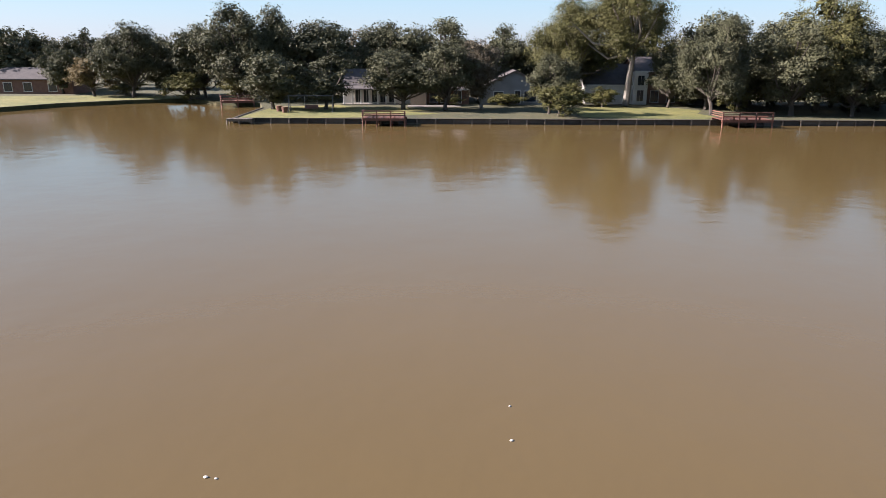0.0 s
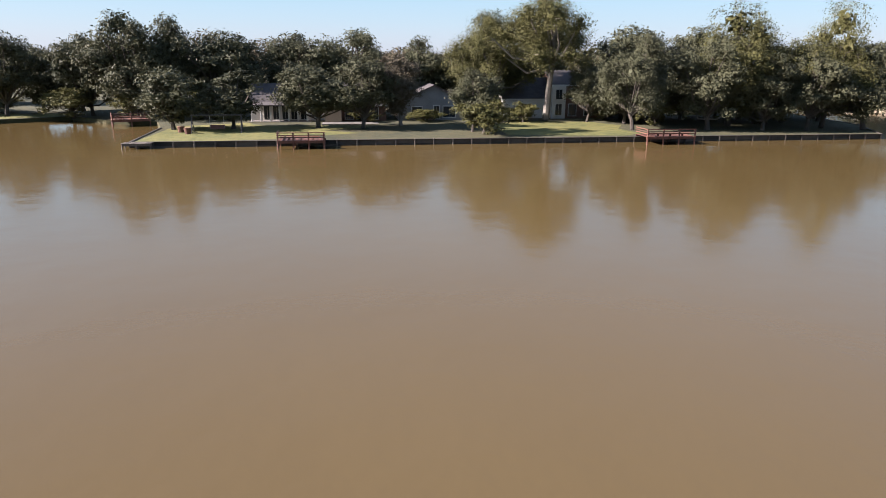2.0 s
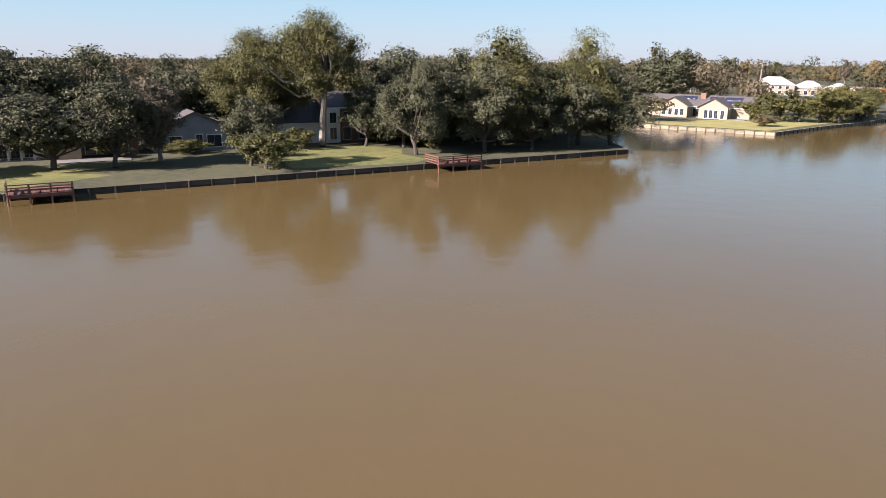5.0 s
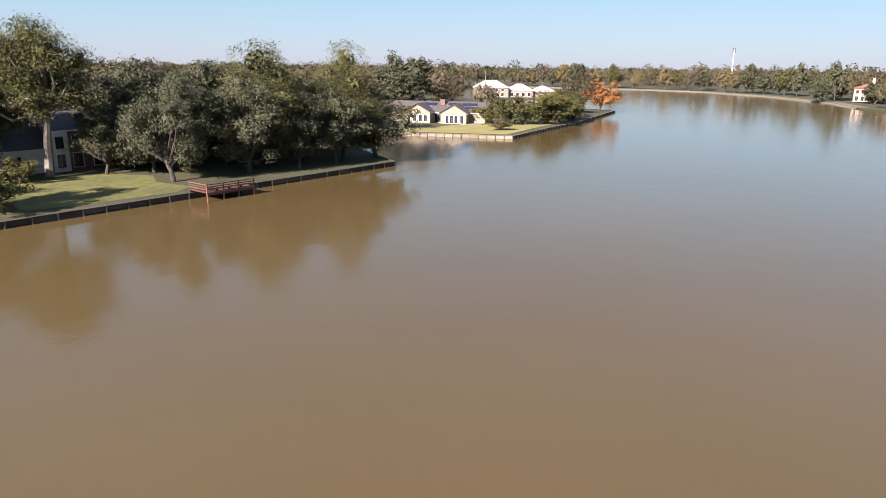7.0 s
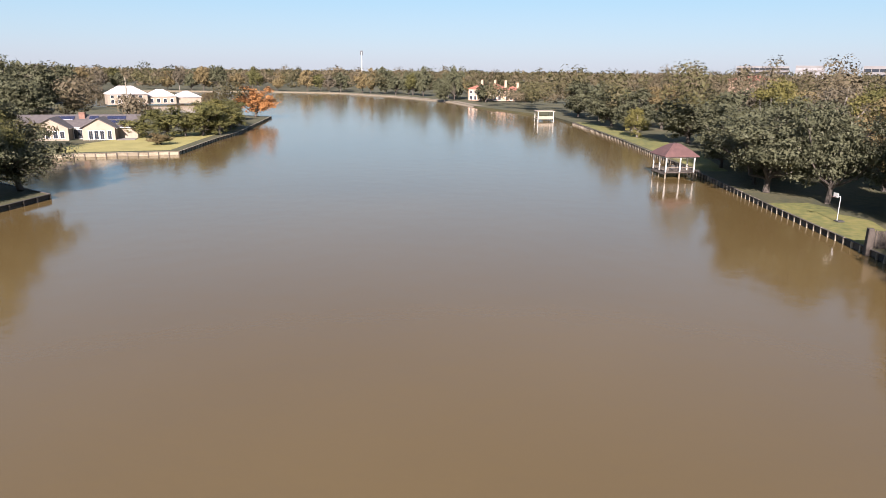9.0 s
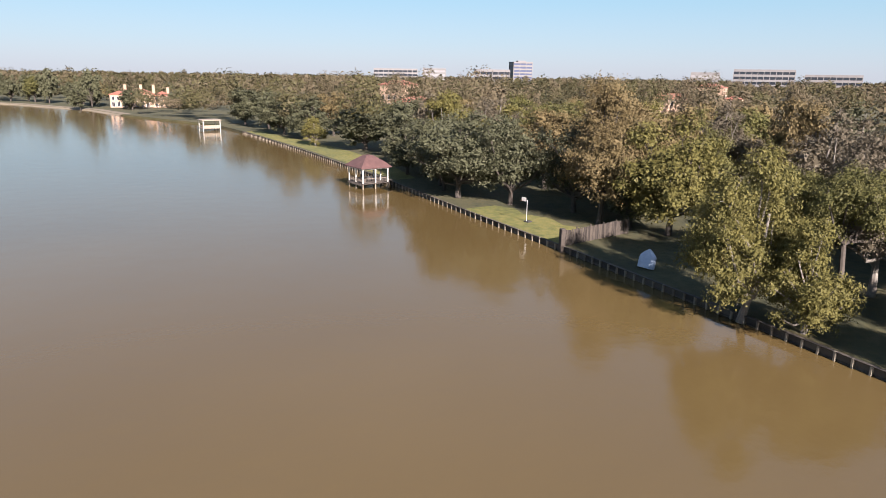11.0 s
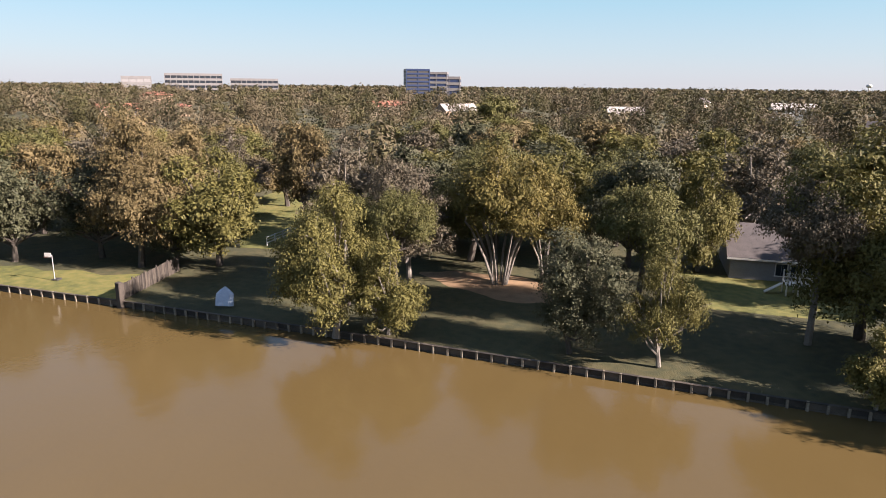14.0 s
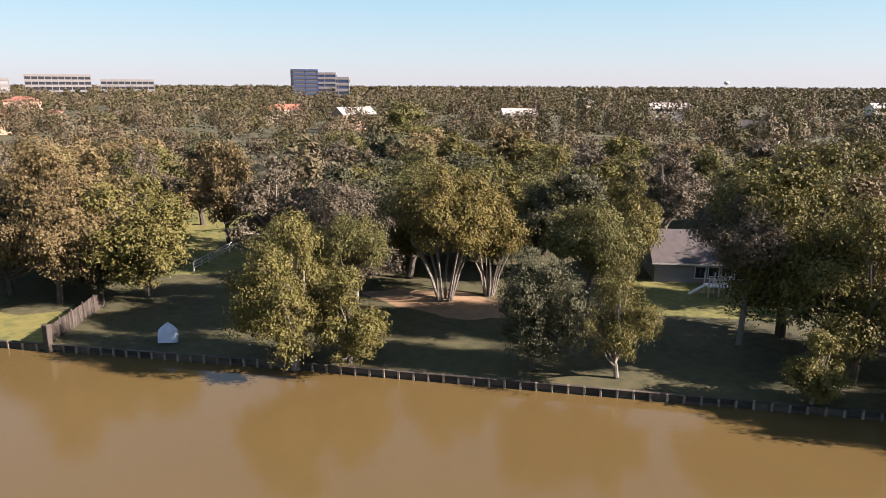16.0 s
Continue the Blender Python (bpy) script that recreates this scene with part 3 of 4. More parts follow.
def lawn(outline, mat, label):
    """A mown lawn laid a finger's width over the ground."""
    bm = bmesh.new()
    vs = [bm.verts.new((x, y, GROUND_Z + 0.012)) for x, y in outline]
    for tri in tessellate_polygon([[v.co for v in vs]]):
        bm.faces.new([vs[i] for i in tri])
    bmesh.ops.recalc_face_normals(bm, faces=bm.faces)
    for f in bm.faces:
        if f.normal.z < 0:
            f.normal_flip()
    return tagged(mesh_object("lawn", bm, mat), label, "lawn", kind="structure")


lawn([(166, 112.5), (149, 109.5), (124.5, 104.4), (114.5, 124.5), (116, 131), (128, 129), (150, 127), (168, 120)], DRY_LAWN, "dry yellow-green lawn on the point")
# these two end where the sun does: sunlight drawn by outline and colour
lawn([(-24.9, 92.8), (-16, 93.0), (-8, 94.6), (-2.5, 98), (2, 100.5), (-3, 104), (4, 108), (2, 111), (-12, 111), (-15, 116), (-24.5, 111)], GRASS, "sunlit-toned mown lawn under oaks at the canal corner")
lawn([(21.5, 96.4), (30, 95.2), (37, 94.6), (40.5, 97), (39.5, 103), (42, 108), (39, 114), (27, 116), (22, 110)], GRASS, "sunlit-toned mown lawn below the two-storey houses")
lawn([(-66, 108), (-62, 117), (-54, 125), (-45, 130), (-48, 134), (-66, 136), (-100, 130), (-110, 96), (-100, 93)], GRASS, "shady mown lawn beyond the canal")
# sunlit stretches of the south lawns, their brightness put into the grass colour
lawn([(62.6, -3.5), (82, -1.45), (86, -1.15), (87, -6.5), (84, -8.3), (80, -7.6), (76.5, -9.8), (72, -9.2), (69, -11.5), (65.5, -10.5)], GRASS, "sunlit-toned mown lawn beside the plank fence")
lawn([(60, -29), (67, -27), (90, -55), (104, -112), (86, -112), (74, -80), (66, -58), (58, -40)], GRASS, "sunlit-toned lawn strip behind the rail fence")
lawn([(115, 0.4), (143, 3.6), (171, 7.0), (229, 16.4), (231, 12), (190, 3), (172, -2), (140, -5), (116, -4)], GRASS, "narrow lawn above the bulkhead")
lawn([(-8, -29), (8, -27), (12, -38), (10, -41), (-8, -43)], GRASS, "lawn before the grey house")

# the low house on the sunny point, two gabled wings towards the canal
h = thing("house", pose(134, 143, GROUND_Z, 0, 0, -67.5), "low cream house with two gables and solar panels", "house")
gable(h, -8, 21.5, 3.6, 13.0, 2.8, 5.2, CREAM, SHINGLE, "x")
gable(h, 0, 7.3, 0, 8, 2.9, 4.9, CREAM, SHINGLE, "y")
gable(h, 10.2, 17.2, 0, 8, 2.9, 4.9, CREAM, SHINGLE, "y")
for x in (1.4, 3.0, 4.6, 6.0):
    window(h, x, 0, 0.5, 0.9, 1.6, name="window")
for x in (12.0, 13.2, 14.4, 16.0):
    window(h, x, 0, 0.15, 0.85, 2.0, name="window")
window(h, 8.7, 3.6, 0.1, 2.2, 2.1, name="window", bars=2)
chimney(h, 9.0, 7.2, 3.5, 6.0, BRICK, 1.3)
for x0, x1, q in ((3.2, 8.0, 0), (10.6, 13.2, 0), (14.5, 19.5, 1)):
    slope = math.degrees(math.atan2(2.4, 4.7))
    for i in range(int((x1 - x0) / 1.05)):
        for k in range(1 + q):
            panel = new("solar_panel", block_mesh("solar_panel", 1.0, 1.5, 0.05, SOLAR))
            panel.parent = h
            panel.matrix_basis = pose(x0 + 0.5 + 1.05 * i, 6.7 - 1.7 * k, 4.72 - 0.87 * k, slope, 0, 0)
part("patio", block(17.5, 21.5, -1.0, 3.5, -0.05, 0.12, 0.03), CONCRETE, h)

# the large pale house behind it
h = thing("house", pose(282, 223, GROUND_Z, 0, 0, -50), "large white two-storey house with pale roof", "house")
hip(h, 0, 17, 0, 11, 4.6, 8.4, CREAM, PALE_ROOF)
hip(h, 17.2, 30, 2, 12, 3.4, 6.8, CREAM, PALE_ROOF)
hip(h, 30.2, 42, 4, 14, 2.8, 5.8, CREAM, PALE_ROOF)
for x in (2, 5, 8, 11, 14):
    window(h, x, 0, 3.0, 1.3, 1.2)
    window(h, x, 0, 0.6, 1.3, 1.6)
for x in (19, 22, 25, 28):
    window(h, x, 2, 0.6, 1.4, 1.8)

# the peach villa at the bend of the far shore
h = thing("villa", pose(386, 69, 1.0, 0, 0, -93), "peach stucco villa with red clay roofs and chimneys", "house")
hip(h, 0, 8, 0, 10, 6.4, 8.4, PEACH, RED_ROOF)
hip(h, 8.2, 20, 3, 13, 6.8, 9.4, PEACH, RED_ROOF)
hip(h, 20.2, 29, 0, 10, 6.0, 8.2, PEACH, RED_ROOF)
for x in (7.0, 14.5, 20.6, 27.5):
    chimney(h, x, 5.5, 7.0, 11.5 if x < 25 else 10.2, PEACH, 1.3)
for x in (1.5, 4, 6.5, 22, 24.5, 27):
    window(h, x, 0, 3.9, 1.2, 1.7)
    window(h, x, 0, 0.5, 1.3, 2.2)
for x in (10, 12.5, 15, 17.5):
    window(h, x, 3, 4.0, 1.3, 1.7)
    window(h, x, 3, 0.2, 1.5, 2.6)

# houses of the north bank, half hidden by oaks
h = thing("house", pose(-14.5, 119, GROUND_Z), "white house with square porch columns under oaks", "house")
gable(h, 0, 12, 0, 9, 2.7, 5.4, WHITE, SHINGLE, "x")
for x in (0.2, 1.6, 3.0, 4.4, 5.8, 7.2, 8.6):
    part("column", block(x - 0.13, x + 0.13, -2.2, -1.94, 0, 2.5, 0.02), WHITE, h)
part("porch_roof", prism(bmesh.new(), [(-2.6, 2.45), (0.1, 2.75), (0.1, 2.95), (-2.6, 2.62)], -0.2, 9.2, "x"), SHINGLE, h)
part("porch_floor", block(-0.2, 9.2, -2.5, 0, -0.05, 0.12), CONCRETE, h)
for x in (2.3, 3.7, 5.1, 6.5, 8.0):
    window(h, x, 0, 0.2, 1.0, 2.1)
h = thing("house", pose(-3.0, 118, GROUND_Z), "brown brick house with white trim and patio", "house")
gable(h, 0.3, 9.5, 0, 9, 2.7, 5.6, BRICK, SHINGLE, "x")
part("gable_end", prism(bmesh.new(), [(-0.2, 0), (2.4, 0), (2.4, 3.2), (1.1, 3.9), (-0.2, 3.2)], -2.6, 0, "y"), CREAM, h)
for x in (3.6, 5.4, 7.6):
    window(h, x, 0, 0.3, 1.2, 1.9)
part("patio", block(-0.5, 8, -6, -2.7, -0.05, 0.1), CONCRETE, h)
h = thing("house", pose(8.5, 118.5, GROUND_Z), "grey gabled house with dark windows in shade", "house")
gable(h, 0, 11.5, 0, 10, 2.8, 5.4, GREYWALL, SHINGLE, "y")
window(h, 8.3, 0, 0.5, 2.0, 1.7, bars=1)
window(h, 6.2, 0, 0.3, 0.9, 2.0)
window(h, 3.0, 0, 0.8, 1.6, 1.3)
h = thing("house", pose(26.5, 121, GROUND_Z), "two-storey house with white sunlit side wall", "house")
gable(h, 0, 8, 0, 9, 3.4, 6.4, WHITE, SHINGLE, "x")
window(h, 3.6, 0, 0.4, 2.0, 2.0)
h = thing("house", pose(35.0, 121, GROUND_Z), "two-storey brick house with white bay window", "house")
gable(h, 0, 9, 0, 10, 5.6, 7.6, BRICK, SHINGLE, "x")
bay = part("bay", block(-0.6, 1.8, -1.2, 0.1, 0, 5.4, 0.05), WHITE, h)
window(h, 0.6, -1.2, 3.2, 1.1, 1.6)
window(h, 0.6, -1.2, 0.6, 1.1, 1.8)
for x in (3.4, 6.2):
    window(h, x, 0, 3.3, 1.1, 1.5)
    window(h, x, 0, 0.4, 1.3, 1.9)
hip(h, 9.2, 16, -1.5, 9, 2.8, 5.2, GREYWALL, SHINGLE)
h = thing("house", pose(-92, 140, GROUND_Z), "low brick house in the shade of trees", "house")
hip(h, 0, 20, 0, 9, 2.7, 5.0, BRICK, SHINGLE)
for x in (3, 7, 11, 16):
    window(h, x, 0, 0.5, 1.6, 1.6)
h = thing("house", pose(72, 134, GROUND_Z), "cream house glimpsed between dark trees", "house")
gable(h, -10, 6, 0, 9, 2.8, 5.4, CREAM, SHINGLE, "x")
for x in (-7, -3, 1, 4):
    window(h, x, 0, 0.5, 1.4, 1.6)

# south bank: the grey house behind the lawn
h = thing("house", pose(-7, -53, GROUND_Z, 0, 0, 8), "low house with grey shingle roof and white windows", "house")
gable(h, -6, 14, 0, 10.5, 2.7, 5.6, GREYWALL, SHINGLE, "x")
for x in (2.0, 3.6, 5.2, 6.8, 8.4):
    window(h, x, 10.5, 0.7, 1.2, 1.4, side=1, bars=1)
# peach houses deeper in the woods of the south bank
for hx, hy, rot, lab in ((246, -50, 40, "peach stucco house with tall pale windows"), (350, -74, 30, "peach villa above the treetops with flat parapet"), (358, -290, 35, "peach house with red hipped roof among trees")):
    h = thing("villa", pose(hx, hy, GROUND_Z, 0, 0, rot), lab, "house", "peach houses")
    hip(h, -9, 9, -6, 6, 8.8 if hx < 250 else 13.5, 10.8 if hx < 250 else 16.0, PEACH, RED_ROOF)
    hip(h, -20, -9.2, -5, 7, 6.5, 8.6, PEACH, RED_ROOF)
    for x in (-6, -2, 2, 6):
        window(h, x, 6, 6.0, 1.6, 2.2, side=1)
        window(h, x, 6, 1.5, 1.6, 2.4, side=1)
        window(h, x, -6, 6.0, 1.6, 2.2)
    for y in (-3, 0, 3):
        window(h, 9, y, 6.0, 1.6, 2.2, side=1, axis="x")
        window(h, -9, y, 6.4, 1.4, 2.0, side=-1, axis="x")

# ---- the gazebo over the water ----
g = thing("gazebo", pose(112.6, 6.0, 0, 0, 0, 14) @ Matrix.Diagonal((0.72, 0.72, 0.92, 1)), "open boathouse gazebo with maroon hipped roof", "gazebo")
part("deck", block(-3.7, 3.7, -3.6, 3.6, 1.0, 1.16, 0.02), TIMBER, g)
part("beam", block(-3.8, 3.8, -3.75, -3.5, 0.72, 1.0, 0.02), TIMBER, g)
part("beam", block(-3.8, 3.8, 3.5, 3.75, 0.72, 1.0, 0.02), TIMBER, g)
for x in (-3.5, 0, 3.5):
    for y in (-3.4, 0, 3.4):
        if (x, y) != (0, 0):
            part("post", block(x - 0.13, x + 0.13, y - 0.13, y + 0.13, 1.16, 3.75, 0.02), WHITE, g)
            part("support_post", rod(bmesh.new(), (x, y, -2.5), (x, y, 1.0), 0.17, 0.16, 8), PALE_TIMBER, g)
for y in (-3.4, 3.4):
    part("rail", block(-3.5, 3.5, y - 0.05, y + 0.05, 1.98, 2.08), TIMBER, g)
    part("rail", block(-3.5, 3.5, y - 0.04, y + 0.04, 1.32, 1.40), TIMBER, g)
for x in (-3.5, 3.5):
    part("rail", block(x - 0.05, x + 0.05, -3.4, 3.4, 1.98, 2.08), TIMBER, g)
    part("rail", block(x - 0.04, x + 0.04, -3.4, 3.4, 1.32, 1.40), TIMBER, g)
for i in range(24):
    u = -3.3 + 6.6 * i / 23
    part("baluster", block(-3.53, -3.47, u - 0.03, u + 0.03, 1.4, 1.98), TIMBER, g)
    part("baluster", block(u - 0.03, u + 0.03, 3.37, 3.43, 1.4, 1.98), TIMBER, g)
bm = bmesh.new()
for x0, x1, y0, y1 in ((-3.7, 3.7, -3.6, -3.3), (-3.7, 3.7, 3.3, 3.6), (-3.7, -3.4, -3.3, 3.3), (3.4, 3.7, -3.3, 3.3)):
    box(bm, x0, x1, y0, y1, 3.7, 3.95)
part("frieze", bm, WHITE, g)
bm = bmesh.new()
rings = []
for half, zz in ((4.3, 3.95), (4.3, 4.1), (3.0, 4.95), (0.9, 6.1)):
    rings.append([bm.verts.new((sx * half, sy * half * 0.98, zz)) for sx, sy in ((-1, -1), (1, -1), (1, 1), (-1, 1))])
for a, c in zip(rings, rings[1:]):
    for i in range(4):
        bm.faces.new((a[i], a[(i + 1) % 4], c[(i + 1) % 4], c[i]))
bm.faces.new(rings[0][::-1])
bm.faces.new(rings[-1])
part("roof", bm, MAROON, g)
part("finial", block(-0.9, 0.9, -0.12, 0.12, 6.08, 6.2, 0.03), MAROON, g)
part("walkway", block(-1.0, 1.0, -6.2, -3.6, 1.0, 1.15, 0.02), TIMBER, g)


def deck_chair(m):
    c = thing("deck_chair", m, "dark slatted chair on the gazebo deck", "chair", "gazebo chairs")
    part("seat", block(-0.3, 0.3, -0.28, 0.28, 0.42, 0.47, 0.01), DARK, c)
    part("backrest", block(-0.3, 0.3, 0.24, 0.29, 0.47, 1.0, 0.01), DARK, c)
    for u in (-0.26, 0.26):
        for v in (-0.24, 0.24):
            part("leg", block(u - 0.03, u + 0.03, v - 0.03, v + 0.03, 0, 0.42), DARK, c)
        part("armrest", block(u - 0.04, u + 0.04, -0.28, 0.26, 0.64, 0.68), DARK, c)
    return c


chair = deck_chair(pose(111.4, 5.0, 1.07, 0, 0, 40))
for x, y, yaw in ((113.6, 5.2, -30), (112.0, 7.2, 160), (114.0, 7.0, 220), (111.2, 6.4, 100)):
    copy_thing(chair, pose(x, y, 1.07, 0, 0, yaw))
t_ = thing("deck_table", pose(112.7, 6.1, 1.07), "small dark round table on the gazebo deck", "table")
part("tabletop", rod(bmesh.new(), (0, 0, 0.7), (0, 0, 0.75), 0.55, 0.55, 16), DARK, t_)
part("pedestal", rod(bmesh.new(), (0, 0, 0), (0, 0, 0.7), 0.09, 0.06, 8), DARK, t_)


def dock(x, y, yaw, w, d, mat, label, rails=True, name="dock", steps=False):
    """A small deck on piles with a railing and benches."""
    o = thing(name, pose(x, y, 0, 0, 0, yaw), label, "dock", "lake docks")
    for i in range(int(w / 0.3)):
        piece("plank", block_mesh("plank", 0.285, d, 0.05, mat), o, pose(-w / 2 + 0.15 + 0.3 * i, 0, 1.02))
    part("beam", block(-w / 2, w / 2, -d / 2 + 0.05, -d / 2 + 0.2, 0.72, 0.99), mat, o)
    part("beam", block(-w / 2, w / 2, d / 2 - 0.2, d / 2 - 0.05, 0.72, 0.99), mat, o)
    k = max(2, round(w / 2.2))
    for i in range(k + 1):
        u = -w / 2 + 0.12 + (w - 0.24) * i / k
        for v in (-d / 2 + 0.12, d / 2 - 0.12):
            part("support_post", rod(bmesh.new(), (u, v, -2.0), (u, v, 1.95 if rails and v < 0 else 1.0), 0.1, 0.095, 7), mat, o)
    if rails:
        for z in (1.35, 1.62, 1.9):
            part("rail", block(-w / 2, w / 2, -d / 2 + 0.02, -d / 2 + 0.1, z, z + 0.1), mat, o)
            part("rail", block(-w / 2, -w / 2 + 0.08, -d / 2 + 0.1, d / 2, z, z + 0.1), mat, o)
        part("bench", block(-w / 2 + 0.4, w / 2 - 0.6, -d / 2 + 0.25, -d / 2 + 0.7, 1.42, 1.5, 0.02), mat, o)
        for u in (-w / 4, 0, w / 4):
            part("bench_leg", block(u - 0.05, u + 0.05, -d / 2 + 0.3, -d / 2 + 0.65, 1.05, 1.42), mat, o)
    return o


dock(41.2, 91.4, 0, 6.6, 3.6, RED_WOOD, "red stained timber dock with railing and bench")
dock(-5.2, 90.9, 0, 5.6, 3.2, RED_WOOD, "small dark red timber dock with posts", name="dock")
landing = dock(0, 0, 0, 3.4, 1.4, TIMBER, "low weathered timber landing at the lawn corner", rails=False)
landing.matrix_world = pose(-24.2, 91.6, -0.34)
dock(-33.0, 119.6, 20, 5.5, 3.2, RED_WOOD, "red timber dock at the mouth of the canal")
b_ = thing("boathouse", pose(243.5, 27, 0, 0, 0, 12) @ Matrix.Diagonal((0.75, 0.75, 0.85, 1)), "small open cream boathouse on piles", "boathouse")
part("deck", block(-4, 4, -4, 4, 0.9, 1.1), PALE_TIMBER, b_)
for x in (-3.7, 3.7):
    for y in (-3.7, 3.7):
        part("post", block(x - 0.15, x + 0.15, y - 0.15, y + 0.15, -2, 4.0), WHITE, b_)
part("roof", block(-4.3, 4.3, -4.3, 4.3, 4.0, 4.35, 0.05), CREAM, b_)
part("rail", block(-3.8, 3.8, 3.65, 3.8, 1.7, 2.1), CREAM, b_)
part("side_panel", block(-3.85, -3.7, -3.6, 3.6, 1.1, 2.2), CREAM, b_)

bulkhead("bulkhead_south", [(-45, 2), (-24, -7), (-10, -8.5), (11, -7.2), (36, -5.6), (62, -3.4)], 1.3, PALE_TIMBER, DARK_TIMBER, "weathered timber bulkhead with pale posts", boards=2)
bulkhead("bulkhead_gazebo", [(62, -3.4), (82, -1.3), (113, 1.3), (143, 4.6), (171, 8.0), (230, 17.5)], 1.5, PALE_TIMBER, DARK_TIMBER, "timber bulkhead with pale posts along the lawn", boards=2)
bulkhead("bulkhead_point", [(229, 124.5), (167, 109), (149, 106.6), (122.5, 101.5), (111.5, 124), (106, 152)], 2.0, TIMBER, CREAM_TIMBER, "sunbleached board bulkhead round the lawn point", boards=2)
bulkhead("bulkhead_north", [(86, 152), (80.5, 106), (73.8, 93.2), (-25.2, 92.4), (-25.8, 109)], 2.4, TIMBER, DARK_TIMBER, "dark timber bulkhead with plank cap below the lawn", boards=2)
# ---- trees of the north bank ----
tree("oak", -23.6, 106.5, 8.2, 10.5)
tree("oak", -15.6, 107, 8.0, 10.5)
tree("oak", -3.9, 107.5, 8.6, 12.0)
tree("oak", 2.5, 106.1, 9.9, 10.5)
tree("grey", 8.2, 110, 10.2, 10.5)
tree("shrub", 18.4, 97.6, 4.6, 8.0, "dense dark bush at the water's edge")
tree("oak", 17.5, 101, 8.4, 7.4)
tree("tall", 32.3, 115.8, 19.5, 17.5)
tree("round", 24.3, 119, 17.0, 15.5)
tree("oak", 43.3, 110.0, 9.8, 10.2)
tree("elm", 58.0, 105.5, 17.4, 17.5)
tree("oak", 47.5, 122, 15.0, 15.0)
tree("oak", 66, 116, 14.5, 14.0)
tree("elm", 70.8, 101.5, 17.8, 14)
tree("elm", 64.5, 109, 16.4, 12)
tree("oak", 52, 100.5, 12.5, 12.0)
tree("oak", 41, 101.5, 13.2, 10.8)
tree("shrub", 28, 114, 3.2, 5.5)
tree("oak", 66.5, 98.8, 12.0, 10.5)
tree("willow", 75.4, 98.6, 11.5, 14.0)
tree("oak", 78, 112, 13.0, 12.0)
tree("oak", 80, 124, 13.0, 12.0)
tree("oak", -34.5, 126, 16.0, 16.5)
tree("oak", -27, 127, 15.6, 13)
tree("oak", -20.9, 126, 13.5, 16.5)
tree("oak", -8.0, 131, 13.5, 14)
tree("oak", 2.5, 131, 14.2, 17)
tree("oak", 13.1, 130, 13, 13)
tree("oak", 36, 136, 13, 14)
tree("oak", -55.4, 130.0, 13.2, 12.6)
tree("rust", -64.2, 133, 7.4, 9.0)
tree("oak", -91.3, 153.0, 13, 18)
tree("oak", -80.0, 160.0, 12.5, 14)
tree("oak", -53, 138, 11.0, 10)
tree("oak", -105, 150, 13, 16)
tree("oak", -70, 158, 12, 14)
# the sunny point
tree("oak", 163, 168, 18.5, 20)
tree("oak", 150, 160, 14, 16)
tree("oak", 138, 164, 13, 16)
tree("oak", 122, 158, 14, 16)
tree("shrub", 150, 119.5, 7.5, 12.5, "tall green garden bush beside the house")
tree("shrub", 155.5, 113, 8.6, 12.5, "tall green bush at the water's edge")
tree("shrub", 158.5, 109.8, 6.0, 7.5, "green bush overhanging the bulkhead")
tree("yellow", 168, 116, 8.5, 11.0, "tall green garden bush")
tree("rust", 133.6, 111.7, 2.6, 6.0, "low reddish bush on the lawn")
tree("shrub", 146, 125, 5, 8)
tree("shrub", 152.5, 116, 6.5, 9)
tree("shrub", 161, 113.5, 7.0, 9)
tree("shrub", 173, 114, 6, 9)
tree("shrub", 181, 118, 5, 9)
tree("shrub", 188, 120.5, 5, 8)
tree("orange", 225, 128.5, 10.5, 15)
tree("round", 205, 128, 7, 9)
tree("round", 190, 124, 6.5, 9)
tree("oak", 371, 58, 10, 13)
tree("oak", 377, 36, 11, 13)
tree("oak", 380, 82, 10, 12)
# ---- trees of the south bank, from the gazebo westward ----
tree("oak", 164.3, -7.0, 11.5, 19)
tree("yellow", 177.7, 3.2, 7.5, 7.8)
tree("oak", 150, -14, 13, 14)
tree("oak", 196, 2, 12, 15)
tree("oak", 215, 6, 12.5, 15)
tree("rust", 207, -8, 13, 13)
tree("oak", 238, 8, 13, 16)
tree("oak", 258, 14, 13, 15)
tree("oak", 136, -10, 11, 13)
tree("yellow", 126.4, -13.5, 15.3, 12.0)
tree("oak", 107, -5.5, 12.0, 14.0)
tree("oak", 94.5, -3.6, 13.0, 16.5)
tree("oak", 87, -9.0, 13, 12)
tree("rust", 71.0, -14, 18.5, 14.0)
tree("oak", 67.8, -16.5, 8.5, 7.5)
tree("rust", 86, -27, 16.0, 13)
tree("olive", 63.0, -18.5, 14.0, 14.5)
tree("rust", 68.8, -45, 16.0, 12)
tree("yellow", 37.6, -5.4, 13.4, 10.4, "leafy yellow-green tree leaning over the bulkhead")
tree("yellow", 32.9, -6.8, 8.8, 7.8)
tree("grey", 37.5, -20, 14.2, 11.5)
tree("myrtle", 29.2, -26.2, 15.6, 13.5)
tree("myrtle", 24.6, -29.5, 12.0, 9.0)
tree("oak", 17.0, -9.2, 10.6, 8.8)
tree("young", 9.8, -9.6, 10.2, 7.2)
tree("yellow", -5.1, -8.6, 6.2, 5.2)
tree("olive", -9.5, -14, 15.5, 12)
tree("olive", -6, -24, 19.0, 16.5)
tree("grey", 3.0, -62, 15.5, 15)
tree("oak", 17, -40, 14.5, 12)
tree("oak", 46, -36, 14.0, 13)
tree("oak", 85.9, -98, 8.6, 10)
